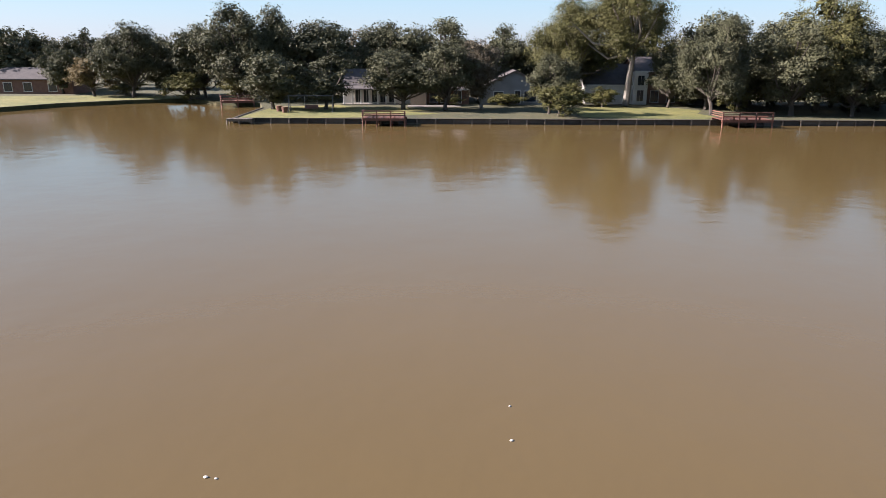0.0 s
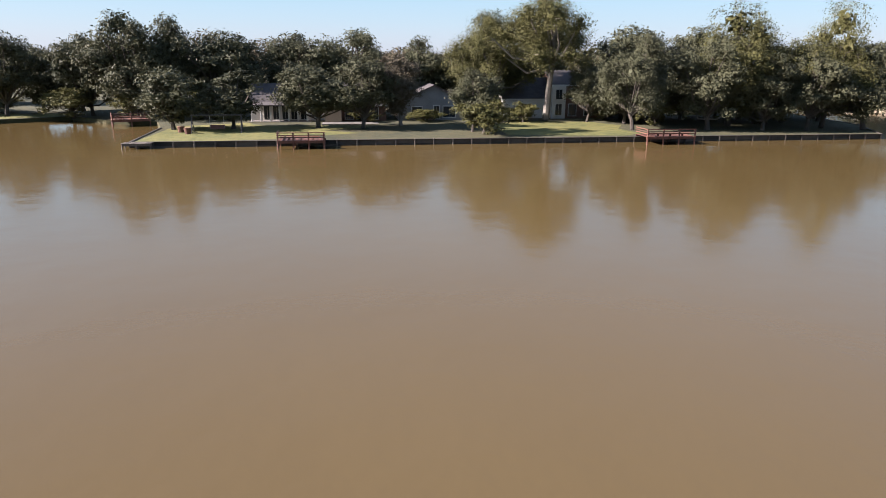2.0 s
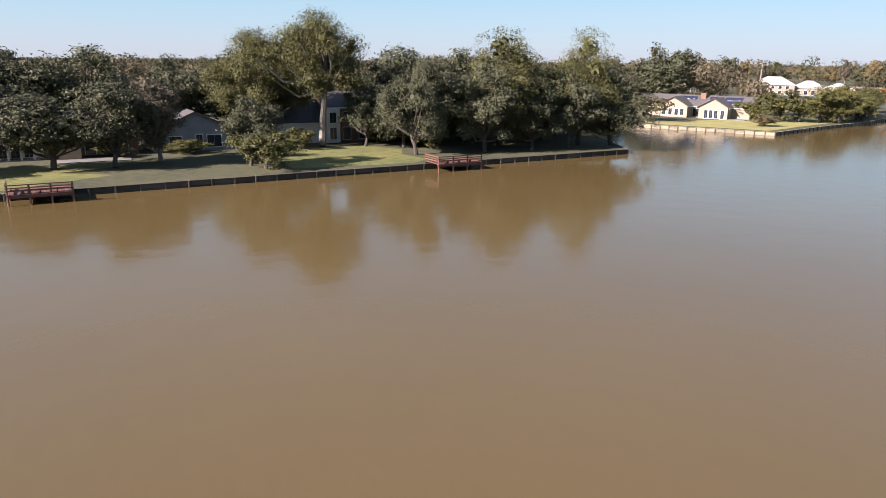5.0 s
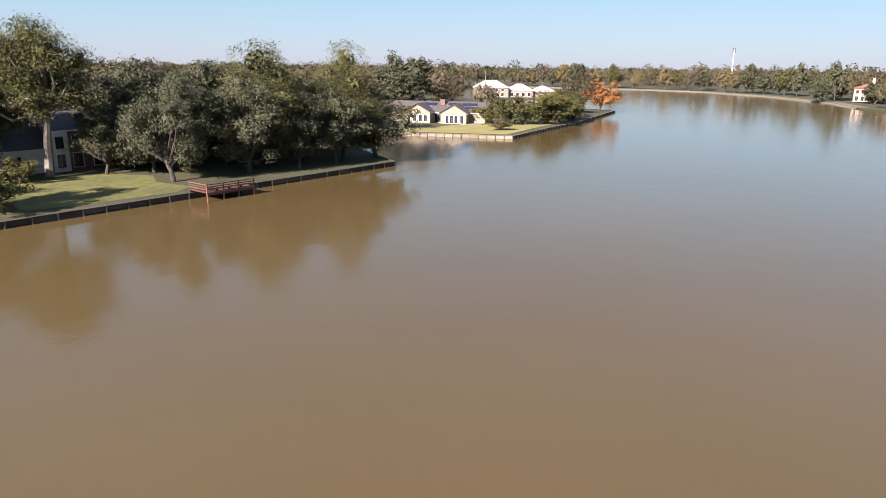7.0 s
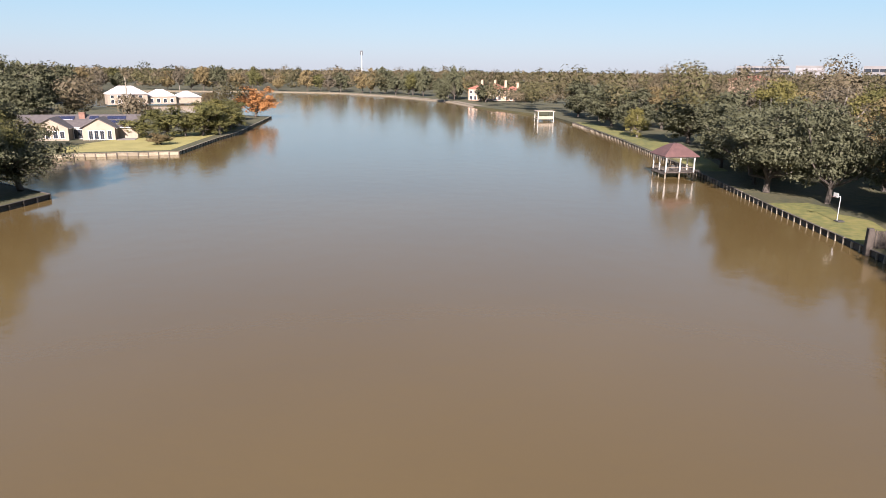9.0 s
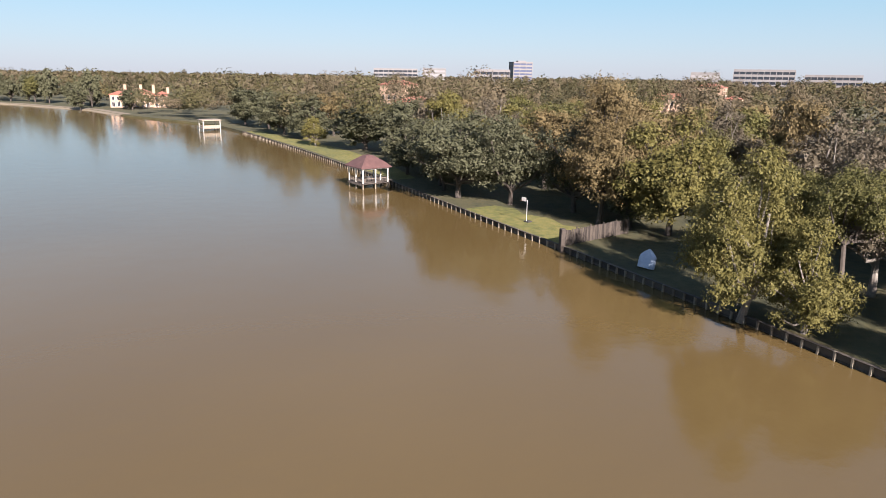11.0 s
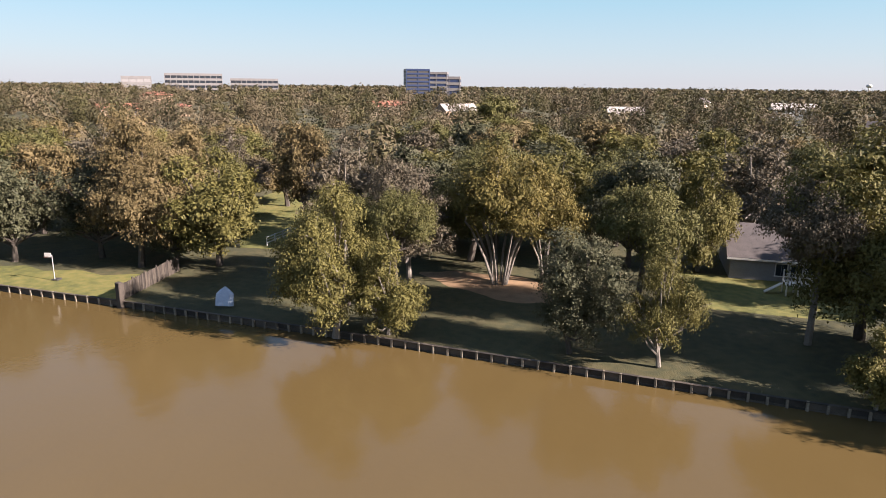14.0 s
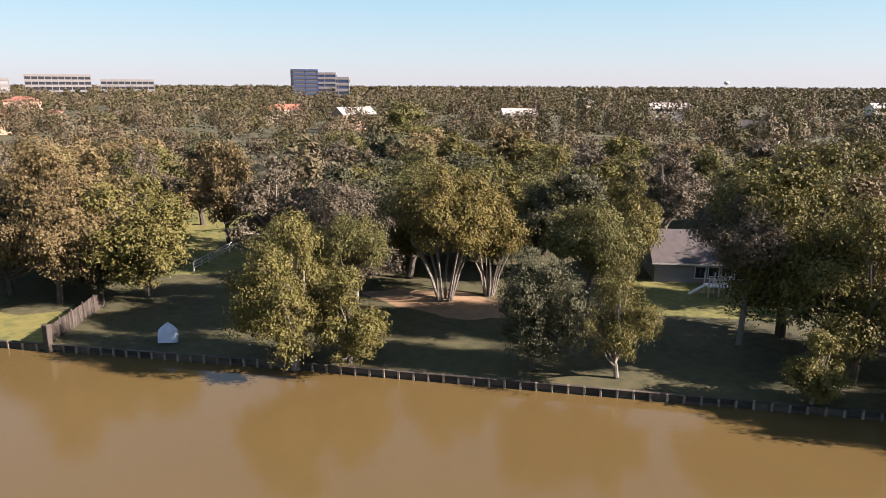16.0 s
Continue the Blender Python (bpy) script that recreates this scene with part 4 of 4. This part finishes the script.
tree("grey", 82.8, -108, 8, 7.5)
tree("ash", 66, -128, 19.5, 20)
tree("oak", -15.5, -7.6, 8.5, 8.5)
tree("ash", -22, -6.4, 10, 9)
tree("rust", -15, -36, 15, 15)
tree("yellow", 9, -42, 13.5, 10)
tree("oak", 79, -15, 13, 12)
tree("high", 13, -19, 13.5, 10)
# next two after this: added behind the leaning yellow tree, to shade the lawn
tree("high", 35.4, -13.2, 12.0, 9.0)
tree("high", 40.6, -12.4, 11.5, 8.6)
tree("bare", -1.6, -20.5, 14.5, 10.5)
tree("oak", 101.5, -4.0, 11, 11)
tree("oak", 121, -4, 10, 11)
# understorey and shrubs of the north bank
tree("oak", 51, 113, 11, 11)
tree("oak", 60, 99.5, 10.5, 10)
tree("shrub", 56, 117, 5, 10)
tree("oak", 70, 110, 11, 12)
tree("shrub", 66, 108, 4.5, 9)
tree("oak", 75, 118, 12, 12)
tree("oak", 38.5, 113.5, 9, 8)
tree("shrub", 27.5, 117, 2.4, 6)
tree("shrub", 42, 117, 2.0, 5)
tree("shrub", 13, 116.5, 2.0, 7)
tree("shrub", 3, 116, 1.8, 5)
tree("oak", -42, 130, 13, 11)
tree("oak", -47, 140, 12, 12)
tree("oak", -36, 132, 13, 13)
tree("oak", 24, 131, 14, 14)
tree("oak", 60, 124, 15, 14)
tree("shrub", -60, 137, 3, 9)
tree("oak", -74, 140, 9, 10)
for x, y, w in ((-44, 127, 10), (-33, 123.5, 9), (-22, 122, 9), (-19, 128, 11), (21.5, 124, 8), (23, 116.5, 6), (46, 118.5, 8), (55, 121, 10), (64, 120, 10), (73, 122, 11), (47, 107, 6), (80, 116, 9)):
    tree("shrub", x, y, 3.6 + w * 0.12, w, "dark evergreen bush in the shade of the oaks")

# ---- woods behind, tree by tree ----
OPEN = [(67, -40, 9), (68, -55, 10), (78, -75, 14), (84, -94, 15), (76, -66, 10), (28, -16, 7), (12, -20, 8), (50, -12, 7), (74, -6, 9), (-4, -46, 13), (6, -48, 12), (3, -33, 6),
        (246, -50, 14), (232, -44, 13), (350, -74, 14), (352, -286, 30), (28, -30, 8), (84, -10, 5), (110, 0, 12), (180, 2, 14), (36.8, -158, 14), (60, -14, 8), (318, -250, 22), (375, -330, 20), (50, -14, 9), (47, -22, 6), (57, -24, 8), (20, -24, 9), (12, -28, 6), (2, -24, 8), (-1, -34, 7),
        (240, 182, 22), (222, 168, 18), (205, 158, 14), (92, -110, 12), (88, -82, 10), (190, 146, 16), (207, 146, 15), (178, 150, 10), (258, 187, 19), (224, 152, 16), (272, 200, 14)]
PLACED = [(o.matrix_basis.translation.x, o.matrix_basis.translation.y) for o in scene.objects if o.get("category") == "tree"]
rnd = random.Random(5)
kinds = ["oak", "oak", "rust", "rust", "grey", "ash", "yellow", "round", "oak", "rust"]
made = 0
for gy in range(0, 26):
    for gx in range(0, 34):
        x = -60 + gx * 11.5 + rnd.uniform(-4, 4) + (gy % 2) * 5.5
        y = -12 - gy * 10.5 + rnd.uniform(-4, 4)
        size = rnd.uniform(0.85, 1.15)
        if math.hypot(x - 25, y - 40) > 158 or x < -0.45 * (40 - y) - 25:
            continue
        if in_lake(x, y) or shore_gap(x, y) < 5 or any(math.hypot(x - a, y - c) < r for a, c, r in OPEN) or any(math.hypot(x - a, y - c) < 8 for a, c in PLACED):
            continue
        if made > 165:
            continue
        kind = kinds[int((noise.noise((x * 0.02, y * 0.02, 3)) + 0.5 + rnd.random()) * 5) % 10]
        PLACED.append((x, y))
        tree(kind, x, y, 13.0 * size, 14.5 * rnd.uniform(0.85, 1.15), group="woods of the south bank")
        made += 1


# ---- far woods ----
def far_woods(name, r0, r1, spacing, sprays, size, height, label, seed):
    rng = np.random.default_rng(seed)
    pts, out, tint = [], [], []
    eye = np.array([10.0, 30.0])
    k = int(2 * r1 / spacing)
    gx, gy = np.meshgrid(np.arange(-k // 2, k // 2 + 1), np.arange(-k // 2, k // 2 + 1))
    p = np.stack([gx.ravel(), gy.ravel()], 1) * spacing + rng.uniform(-0.4, 0.4, (gx.size, 2)) * spacing + eye
    d = np.linalg.norm(p - eye, axis=1)
    az = np.degrees(np.arctan2(p[:, 0] - eye[0], p[:, 1] - eye[1]))
    keep = (d > r0) & (d < r1) & ~((az > -152) & (az < -42))
    p = p[keep]
    taken = np.array(PLACED)
    trees = []
    for x, y in p[rng.random(len(p)) > 0.1]:
        if -180 < x < 560 and -40 < y < 380:
            if in_lake(x, y) or shore_gap(x, y) < (7 if x < 260 else 5.5):
                continue
        if np.hypot(taken[:, 0] - x, taken[:, 1] - y).min() < 9:
            continue
        if any(math.hypot(x - a, y - c) < r for a, c, r in OPEN) or any(math.hypot(x - a, y - c) < r for a, c, r in HOUSES):
            continue
        trees.append((x, y))
    for x, y in trees:
        hgt = height * rng.choice([0.5, 0.75, 0.95, 1.15, 1.45, 1.65], p=[0.17, 0.22, 0.22, 0.2, 0.14, 0.05]) * rng.uniform(0.9, 1.1)
        wid = min(spacing, 19) * rng.uniform(0.55, 1.05)
        if y > 60 and x < 330:
            hgt *= 0.72
        lobes = 7
        per = sprays // lobes
        tone = rng.random()
        for j in range(lobes):
            d = sphere_dirs(rng, 1)[0]
            d[2] = abs(d[2]) if j else 0.9
            c = np.array([x, y, GROUND_Z + hgt * 0.52]) + d * np.array([wid * 0.27, wid * 0.27, hgt * 0.24])
            dd = sphere_dirs(rng, per)
            q = c + dd * np.array([wid * 0.26, wid * 0.26, hgt * 0.24]) * rng.uniform(0.75, 1.06, (per, 1))
            pts.append(q)
            out.append(dd + np.array([0, 0, 0.15]))
            tint.append(np.full(per, tone))
    if not pts:
        return
    v = leaf_arrays(rng, np.concatenate(pts), np.concatenate(out), size, loose=0.25)
    me = leaf_mesh(name, v, WOODS)
    at = me.attributes.new("tint", "FLOAT", "FACE")
    at.data.foreach_set("value", np.concatenate(tint).astype(np.float32))
    ob = new(name, me)
    return tagged(ob, label, "woods", kind="stuff")


HOUSES = [(140, 137, 17), (150, 125, 12), (126, 118, 16), (286, 216, 16), (300, 200, 18), (312, 188, 14), (272, 190, 16), (282, 172, 14), (384, 55, 20), (360, 60, 10), (200, 118, 16), (170, 125, 10), (225, 128, 8), (-82, 145, 14), (-60, 128, 12), (-8, 120, 14), (12, 121, 14), (34, 123, 16), (70, 137, 12), (25, 110, 14), (-10, 108, 16), (55, 106, 18), (-72, 122, 16)]
WOODS = leafy("far_woods_leaves", [(0.05, (0.0105, 0.0128, 0.0072)), (0.3, (0.0200, 0.0222, 0.0112)), (0.5, (0.0330, 0.0335, 0.0150)), (0.68, (0.0540, 0.0450, 0.0220)), (0.82, (0.0640, 0.0600, 0.0240)), (1.0, (0.0900, 0.0720, 0.0430))], spread=0.25, patchy=0.25)
n, l = WOODS.node_tree.nodes, WOODS.node_tree.links
tint_node = n.new("ShaderNodeAttribute")
tint_node.attribute_name = "tint"
for node in list(n):
    if node.type == "OBJECT_INFO":
        target = node.outputs["Random"].links[0].to_node
        l.new(tint_node.outputs["Fac"], target.inputs[0])
        target.inputs[1].default_value = 0.8
    if node.type == "MATH" and node.operation == "SUBTRACT":
        node.inputs[1].default_value = 0.19
# trees and a sandy margin along the far shore
bm = bmesh.new()
rows_ = []
for i, (x, y) in enumerate(EAST[:6]):
    (xa, ya), (xb, yb) = EAST[max(i - 1, 0)], EAST[min(i + 1, 5)]
    nx_, ny_ = (yb - ya), -(xb - xa)
    k = 1 / math.hypot(nx_, ny_)
    rows_.append([bm.verts.new((x + nx_ * k * u, y + ny_ * k * u, z)) for u, z in ((-2.2, -0.3), (-0.6, 0.35), (0.4, GROUND_Z + 0.05), (4.5, GROUND_Z + 0.06), (5.5, GROUND_Z - 0.1))])
for a_, c_ in zip(rows_, rows_[1:]):
    for k in range(4):
        bm.faces.new((a_[k], c_[k], c_[k + 1], a_[k + 1]))
bmesh.ops.recalc_face_normals(bm, faces=bm.faces)
tagged(mesh_object("bank", bm, SAND), "pale sandy margin along the far shore", "bank", kind="structure")
rnd = random.Random(12)
for (xa, ya), (xb, yb) in zip(EAST[1:7], EAST[2:8]):
    run_ = math.hypot(xb - xa, yb - ya)
    for i in range(int(run_ / 11)):
        u = (i + rnd.uniform(0.2, 0.8)) * 11 / run_
        back_ = rnd.uniform(8, 24)
        x, y = xa + (xb - xa) * u + (yb - ya) / run_ * back_, ya + (yb - ya) * u - (xb - xa) / run_ * back_
        if math.hypot(x - 384, y - 55) > 20:
            tree(rnd.choice(["oak", "round", "rust", "grey", "oak"]), x, y, rnd.uniform(12, 19), rnd.uniform(10, 15), group="far shore trees")
            PLACED.append((x, y))
far_woods("near_woods", 60, 330, 15, 800, 0.58, 13, "mixed autumn woods round the lake", 1)
far_woods("mid_woods", 330, 900, 20, 130, 1.35, 13, "distant mixed autumn woods", 2)
far_woods("far_woods", 900, 3400, 38, 21, 4.4, 11.5, "woods along the horizon", 3)

# ---- far buildings on the skyline ----
def office(x, y, w, d, hgt, yaw, floors, wall_mat, band_mat, label, roof_box=True):
    o = thing("office_building", pose(x, y, GROUND_Z, 0, 0, yaw), label, "office building", "far offices")
    part("core", block(-w / 2 + 0.6, w / 2 - 0.6, -d / 2 + 0.6, d / 2 - 0.6, 0, hgt - 0.5), band_mat, o)
    step = hgt / floors
    for i in range(floors + 1):
        part("floor_band", block(-w / 2, w / 2, -d / 2, d / 2, i * step - step * 0.25, i * step + step * 0.22), wall_mat, o)
    for i in range(int(w / 9)):
        u = -w / 2 + 0.4 + i * (w - 0.8) / max(1, int(w / 9) - 1)
        for v in (-d / 2 + 0.2, d / 2 - 0.2):
            part("pier", block(u - 0.5, u + 0.5, v - 0.25, v + 0.25, 0, hgt), wall_mat, o)
    if roof_box:
        part("plant_room", block(-w / 5, w / 5, -d / 4, d / 4, hgt, hgt + 4), wall_mat, o)
    return o


office(1429, -403, 93, 25, 30.5, -107, 4, HAZE_WALL, GLASS, "long white office block over the treetops", False)
office(1371, -470, 48, 25, 31.5, -110, 4, HAZE_WALL, GREYWALL, "grey office block over the treetops", False)
office(1279, -562, 71, 25, 30, -115, 3, HAZE_WALL, GLASS, "low wide office block over the treetops", False)
office(1338, -656, 42, 35, 48, -100, 7, HAZE_WALL, BLUE_GLASS, "dark glass office tower over the treetops")
office(989, -982, 104, 30, 36, -136, 4, HAZE_WALL, GLASS, "long beige office block with dark windows", False)
office(939, -1099, 94, 25, 28, -140, 3, HAZE_WALL, GLASS, "low office block with dark window strip", False)
office(1001, -856, 49, 25, 29, -132, 3, HAZE_WALL, GREYWALL, "small distant office block", False)
office(425, -809, 32, 30, 41, -146, 8, BLUE_GLASS, DARK, "blue glass office block with stepped floors", False)
office(402, -826, 30, 30, 37, -160, 6, HAZE_WALL, BLUE_GLASS, "stepped office wing with pale floor bands", False)
office(388, -838, 30, 30, 31, -160, 4, HAZE_WALL, BLUE_GLASS, "low stepped office wing with pale bands", False)

# pale roofs that show between the far treetops
for x, y, w, top_, yaw, wm, rm in ((62, -310, 18, 15, 20, CREAM, PALE_ROOF), (-45, -260, 16, 13, -15, WHITE, SHINGLE), (-120, -330, 20, 14, 35, CREAM, SHINGLE), (150, -300, 22, 15, 60, PEACH, PALE_ROOF),
                                   (210, -330, 24, 15, 45, CREAM, RED_ROOF), (-20, -420, 26, 16, 10, WHITE, PALE_ROOF), (40, -520, 24, 17, 80, CREAM, SHINGLE), (-160, -470, 22, 16, 15, WHITE, PALE_ROOF), (300, -210, 22, 14, 70, PEACH, RED_ROOF),
                                   (-230, -560, 26, 17, 50, CREAM, PALE_ROOF)):
    h = thing("house", pose(x, y, GROUND_Z, 0, 0, yaw), "pale house roof among the distant treetops", "house", "far houses")
    gable(h, -w / 2, w / 2, -5, 5, top_ - 6.4, top_ - 3.2, wm, rm, "x")
    for u in (-0.3, 0.0, 0.3):
        window(h, u * w, 5, top_ - 8.6, 1.6, 1.6, side=1)
        window(h, u * w, -5, top_ - 8.6, 1.6, 1.6)

t_ = thing("water_tower", pose(-365, -2714, GROUND_Z), "white water tower on the horizon", "water tower")
part("stem", rod(bmesh.new(), (0, 0, 0), (0, 0, 26), 2.5, 2.0, 12), WHITE, t_)
bm = bmesh.new()
bmesh.ops.create_uvsphere(bm, u_segments=20, v_segments=12, radius=1.0, matrix=Matrix.Translation((0, 0, 31)) @ Matrix.Diagonal((10, 10, 6.5, 1)))
part("tank", bm, WHITE, t_)
t_ = thing("radio_mast", pose(908, 267, GROUND_Z), "thin white telecom mast with dark antennas", "mast")
part("pole", rod(bmesh.new(), (0, 0, 0), (0, 0, 40), 0.9, 0.5, 8), WHITE, t_)
for a in range(3):
    part("antenna", block(-0.4 + 1.5 * math.cos(a * 2.1), 0.4 + 1.5 * math.cos(a * 2.1), -0.4 + 1.5 * math.sin(a * 2.1), 0.4 + 1.5 * math.sin(a * 2.1), 36, 42), DARK, t_)
t_ = thing("utility_pole", pose(192, 156, GROUND_Z), "pale utility pole behind the houses", "pole")
part("shaft", rod(bmesh.new(), (0, 0, 0), (0, 0, 13.5), 0.25, 0.16, 8), PALE_TIMBER, t_)
part("crossarm", block(-1.2, 1.2, -0.08, 0.08, 12.4, 12.6), PALE_TIMBER, t_)

# ---- small things of the south bank ----
hoop = thing("basketball_hoop", pose(75.0, -5.4, GROUND_Z, 0, 0, 15), "basketball hoop with white backboard on steel pole", "basketball hoop")
part("pole", rod(bmesh.new(), (0, 0, -0.2), (0, 0, 3.0), 0.05, 0.045, 8), STEEL, hoop)
part("arm", rod(bmesh.new(), (0, 0, 2.95), (0, 0.6, 3.1), 0.05, 0.05, 6), STEEL, hoop)
board_ = part("backboard", block(-0.4, 0.4, 0.58, 0.63, 2.9, 3.4, 0.01), WHITE, hoop)
bm = bmesh.new()
for i in range(14):
    a, c = 2 * math.pi * i / 14, 2 * math.pi * (i + 1) / 14
    rod(bm, (0.23 * math.cos(a), 0.92 + 0.23 * math.sin(a), 3.0), (0.23 * math.cos(c), 0.92 + 0.23 * math.sin(c), 3.0), 0.015, 0.015, 5)
part("rim", bm, RED_WOOD, hoop)
part("base", block(-0.4, 0.4, -0.7, 0.1, 0, 0.18, 0.04), DARK, hoop)

fence = thing("privacy_fence", pose(62.2, -3.2, GROUND_Z), "weathered grey plank fence running down to the water", "fence")
rnd = random.Random(8)
fx, fy = 65.6 - 62.2, -14.5 + 3.2
run = math.hypot(fx, fy)
yaw = math.degrees(math.atan2(fy, fx))
for i in range(int(run / 0.16)):
    u = (i + 0.5) * 0.16 / run
    piece("board", block_mesh("board", 0.145, 0.03, 1.8, FENCE_WOOD, 0.008), fence, pose(fx * u, fy * u, 0.9 + rnd.uniform(-0.06, 0.05), rnd.uniform(-1.5, 1.5), 0, yaw))
for i in range(6):
    piece("post", block_mesh("post", 0.14, 0.14, 2.1, FENCE_WOOD, 0.02), fence, pose(fx * i / 5, fy * i / 5, 0.95, 0, 0, yaw))
for z in (0.4, 1.4):
    piece("rail", block_mesh("rail", run, 0.05, 0.1, FENCE_WOOD), fence, pose(fx / 2, fy / 2, z, 0, 0, yaw) @ pose(0, 0.06, 0))
part("end_post", block(-0.35, 0.25, -0.2, 0.35, -0.8, 2.1, 0.06), FENCE_WOOD, fence, "thick weathered end post")

fence = thing("rail_fence", pose(64.4, -29.5, GROUND_Z), "white three-rail fence across the sunny lawn", "fence")
fx, fy = 2.0, -17.0
run = math.hypot(fx, fy)
yaw = math.degrees(math.atan2(fy, fx))
for i in range(9):
    piece("post", block_mesh("post", 0.13, 0.13, 1.35, WHITE, 0.02), fence, pose(fx * i / 8, fy * i / 8, 0.65, 0, 0, yaw))
for z in (0.4, 0.8, 1.2):
    piece("rail", block_mesh("rail", run, 0.04, 0.15, WHITE), fence, pose(fx / 2, fy / 2, z, 0, 0, yaw) @ pose(0, 0.08, 0))

# a pale blue boat propped on the bank
boat = thing("boat", pose(51.6, -6.6, GROUND_Z, 0, 0, 18), "pale blue small boat propped upright on the bank", "boat")
bm = bmesh.new()
sections = []
for i in range(9):
    u = i / 8
    w = 0.95 if u < 0.55 else 0.95 * (1 - ((u - 0.55) / 0.45) ** 1.5) + 0.03
    dp = 0.5 * (1 - 0.55 * u ** 2)
    sections.append([bm.verts.new((w * c, dp * s, 1.95 * u)) for c, s in ((-1, 0), (-0.94, 0.5), (-0.6, 0.95), (0, 1.0), (0.6, 0.95), (0.94, 0.5), (1, 0), (0.88, 0.0), (0.5, 0.75), (-0.5, 0.75), (-0.88, 0.0))])
for a, c in zip(sections, sections[1:]):
    for k in range(11):
        bm.faces.new((a[k], a[(k + 1) % 11], c[(k + 1) % 11], c[k]))
bm.faces.new(sections[0])
bm.faces.new(sections[-1][::-1])
bmesh.ops.recalc_face_normals(bm, faces=bm.faces)
lean = pose(0, 0, 0.06, 14, 0, 0)
bmesh.ops.transform(bm, matrix=lean, verts=bm.verts)
part("hull", bm, BLUE_TARP, boat)
for z_ in (0.5, 1.0):
    seat = block(-0.82, 0.82, -0.02, 0.2, z_, z_ + 0.06, 0.02)
    bmesh.ops.transform(seat, matrix=lean, verts=seat.verts)
    part("seat", seat, WHITE, boat)
part("keel", rod(bmesh.new(), lean @ Vector((0, 0.5, 0.05)), lean @ Vector((0, 0.24, 1.9)), 0.035, 0.03, 6), WHITE, boat)
part("prop", rod(bmesh.new(), (0.3, -1.5, 0), (0.1, -0.36, 1.4), 0.05, 0.05, 6), TIMBER, boat)

# leaf bed with crape myrtles of many pale stems
def patch(name, x, y, rx_, ry_, turn, mat, label, category, z=0.01, seed=1):
    rng = random.Random(seed)
    bm = bmesh.new()
    vs = []
    for i in range(40):
        a = 2 * math.pi * i / 40
        k = 1 + 0.12 * math.sin(3 * a + seed) + 0.07 * math.sin(7 * a) + rng.uniform(-0.03, 0.03)
        vs.append(bm.verts.new((rx_ * k * math.cos(a), ry_ * k * math.sin(a), 0)))
    mid = bm.verts.new((0, 0, 0.04))
    for i in range(40):
        bm.faces.new((vs[i], vs[(i + 1) % 40], mid))
    ob = mesh_object(name, bm, mat)
    ob.matrix_world = pose(x, y, GROUND_Z + z, 0, 0, turn)
    return tagged(ob, label, category, kind="structure")


patch("leaf_bed", 29.5, -25.5, 8.5, 4.2, -12, BED, "sunlit bed of fallen brown leaves", "leaf bed")


# white climbing frame by the grey house
play = thing("climbing_frame", pose(-1.5, -36.5, GROUND_Z, 0, 0, 12), "white timber climbing frame on the lawn", "play set")
for x in (-1.2, 0, 1.2):
    for y in (-0.8, 0.8):
        part("post", block(x - 0.07, x + 0.07, y - 0.07, y + 0.07, -0.1, 2.6, 0.01), WHITE, play)
part("platform", block(-1.3, 1.3, -0.9, 0.9, 1.2, 1.3), WHITE, play)
for z in (1.7, 2.1, 2.5):
    part("rail", block(-1.3, 1.3, 0.78, 0.86, z, z + 0.09), WHITE, play)
for i in range(7):
    part("slat", block(-1.15 + 0.38 * i, -1.05 + 0.38 * i, 0.8, 0.84, 1.3, 2.5), WHITE, play)
part("slide", prism(bmesh.new(), [(1.3, 1.3), (3.2, 0.1), (3.2, 0.2), (1.3, 1.4)], -0.3, 0.3), WHITE, play)

# ---- small things of the north lawn ----
swing = thing("garden_swing", pose(-17, 102.5, GROUND_Z), "dark timber swing frame on the lawn", "swing")
for x in (-3.2, 3.2):
    part("leg", rod(bmesh.new(), (x, -0.8, 0), (x, 0, 2.3), 0.07, 0.06, 6), DARK, swing)
    part("leg", rod(bmesh.new(), (x, 0.8, 0), (x, 0, 2.3), 0.07, 0.06, 6), DARK, swing)
part("beam", rod(bmesh.new(), (-3.4, 0, 2.3), (3.4, 0, 2.3), 0.08, 0.08, 6), DARK, swing)
part("seat", block(-1.0, 1.0, -0.25, 0.25, 0.5, 0.56, 0.02), RED_WOOD, swing)
part("backrest", block(-1.0, 1.0, 0.22, 0.27, 0.56, 1.0, 0.02), RED_WOOD, swing)
for x in (-0.9, 0.9):
    part("chain", rod(bmesh.new(), (x, 0, 0.55), (x, 0, 2.3), 0.015, 0.015, 5), STEEL, swing)
for x, y, t in ((-20.5, 101, 20), (-21.8, 103, -30)):
    pot = thing("planter", pose(x, y, GROUND_Z, 0, 0, t), "brown clay planter on the sunny lawn", "planter", "lawn planters")
    part("pot", rod(bmesh.new(), (0, 0, 0), (0, 0, 0.8), 0.35, 0.5, 12), RED_WOOD, pot)
    part("soil", rod(bmesh.new(), (0, 0, 0.78), (0, 0, 0.83), 0.46, 0.46, 12), BED, pot)

# ---- floating bits ----
rnd = random.Random(2)
for x, y, s in ((-2.5, 15.8, 0.06), (-2.25, 15.75, 0.04), (4.6, 17.4, 0.05), (4.7, 19.1, 0.035)):
    bm = bmesh.new()
    bmesh.ops.create_icosphere(bm, subdivisions=2, radius=s, matrix=Matrix.Diagonal((1, 0.75, 0.5, 1)))
    o = mesh_object("foam_float", bm, WHITE)
    o.matrix_world = pose(x, y, 0.01, 0, 0, rnd.uniform(0, 180))
    tagged(o, "small white foam scrap floating on the lake", "float", "floating scraps")
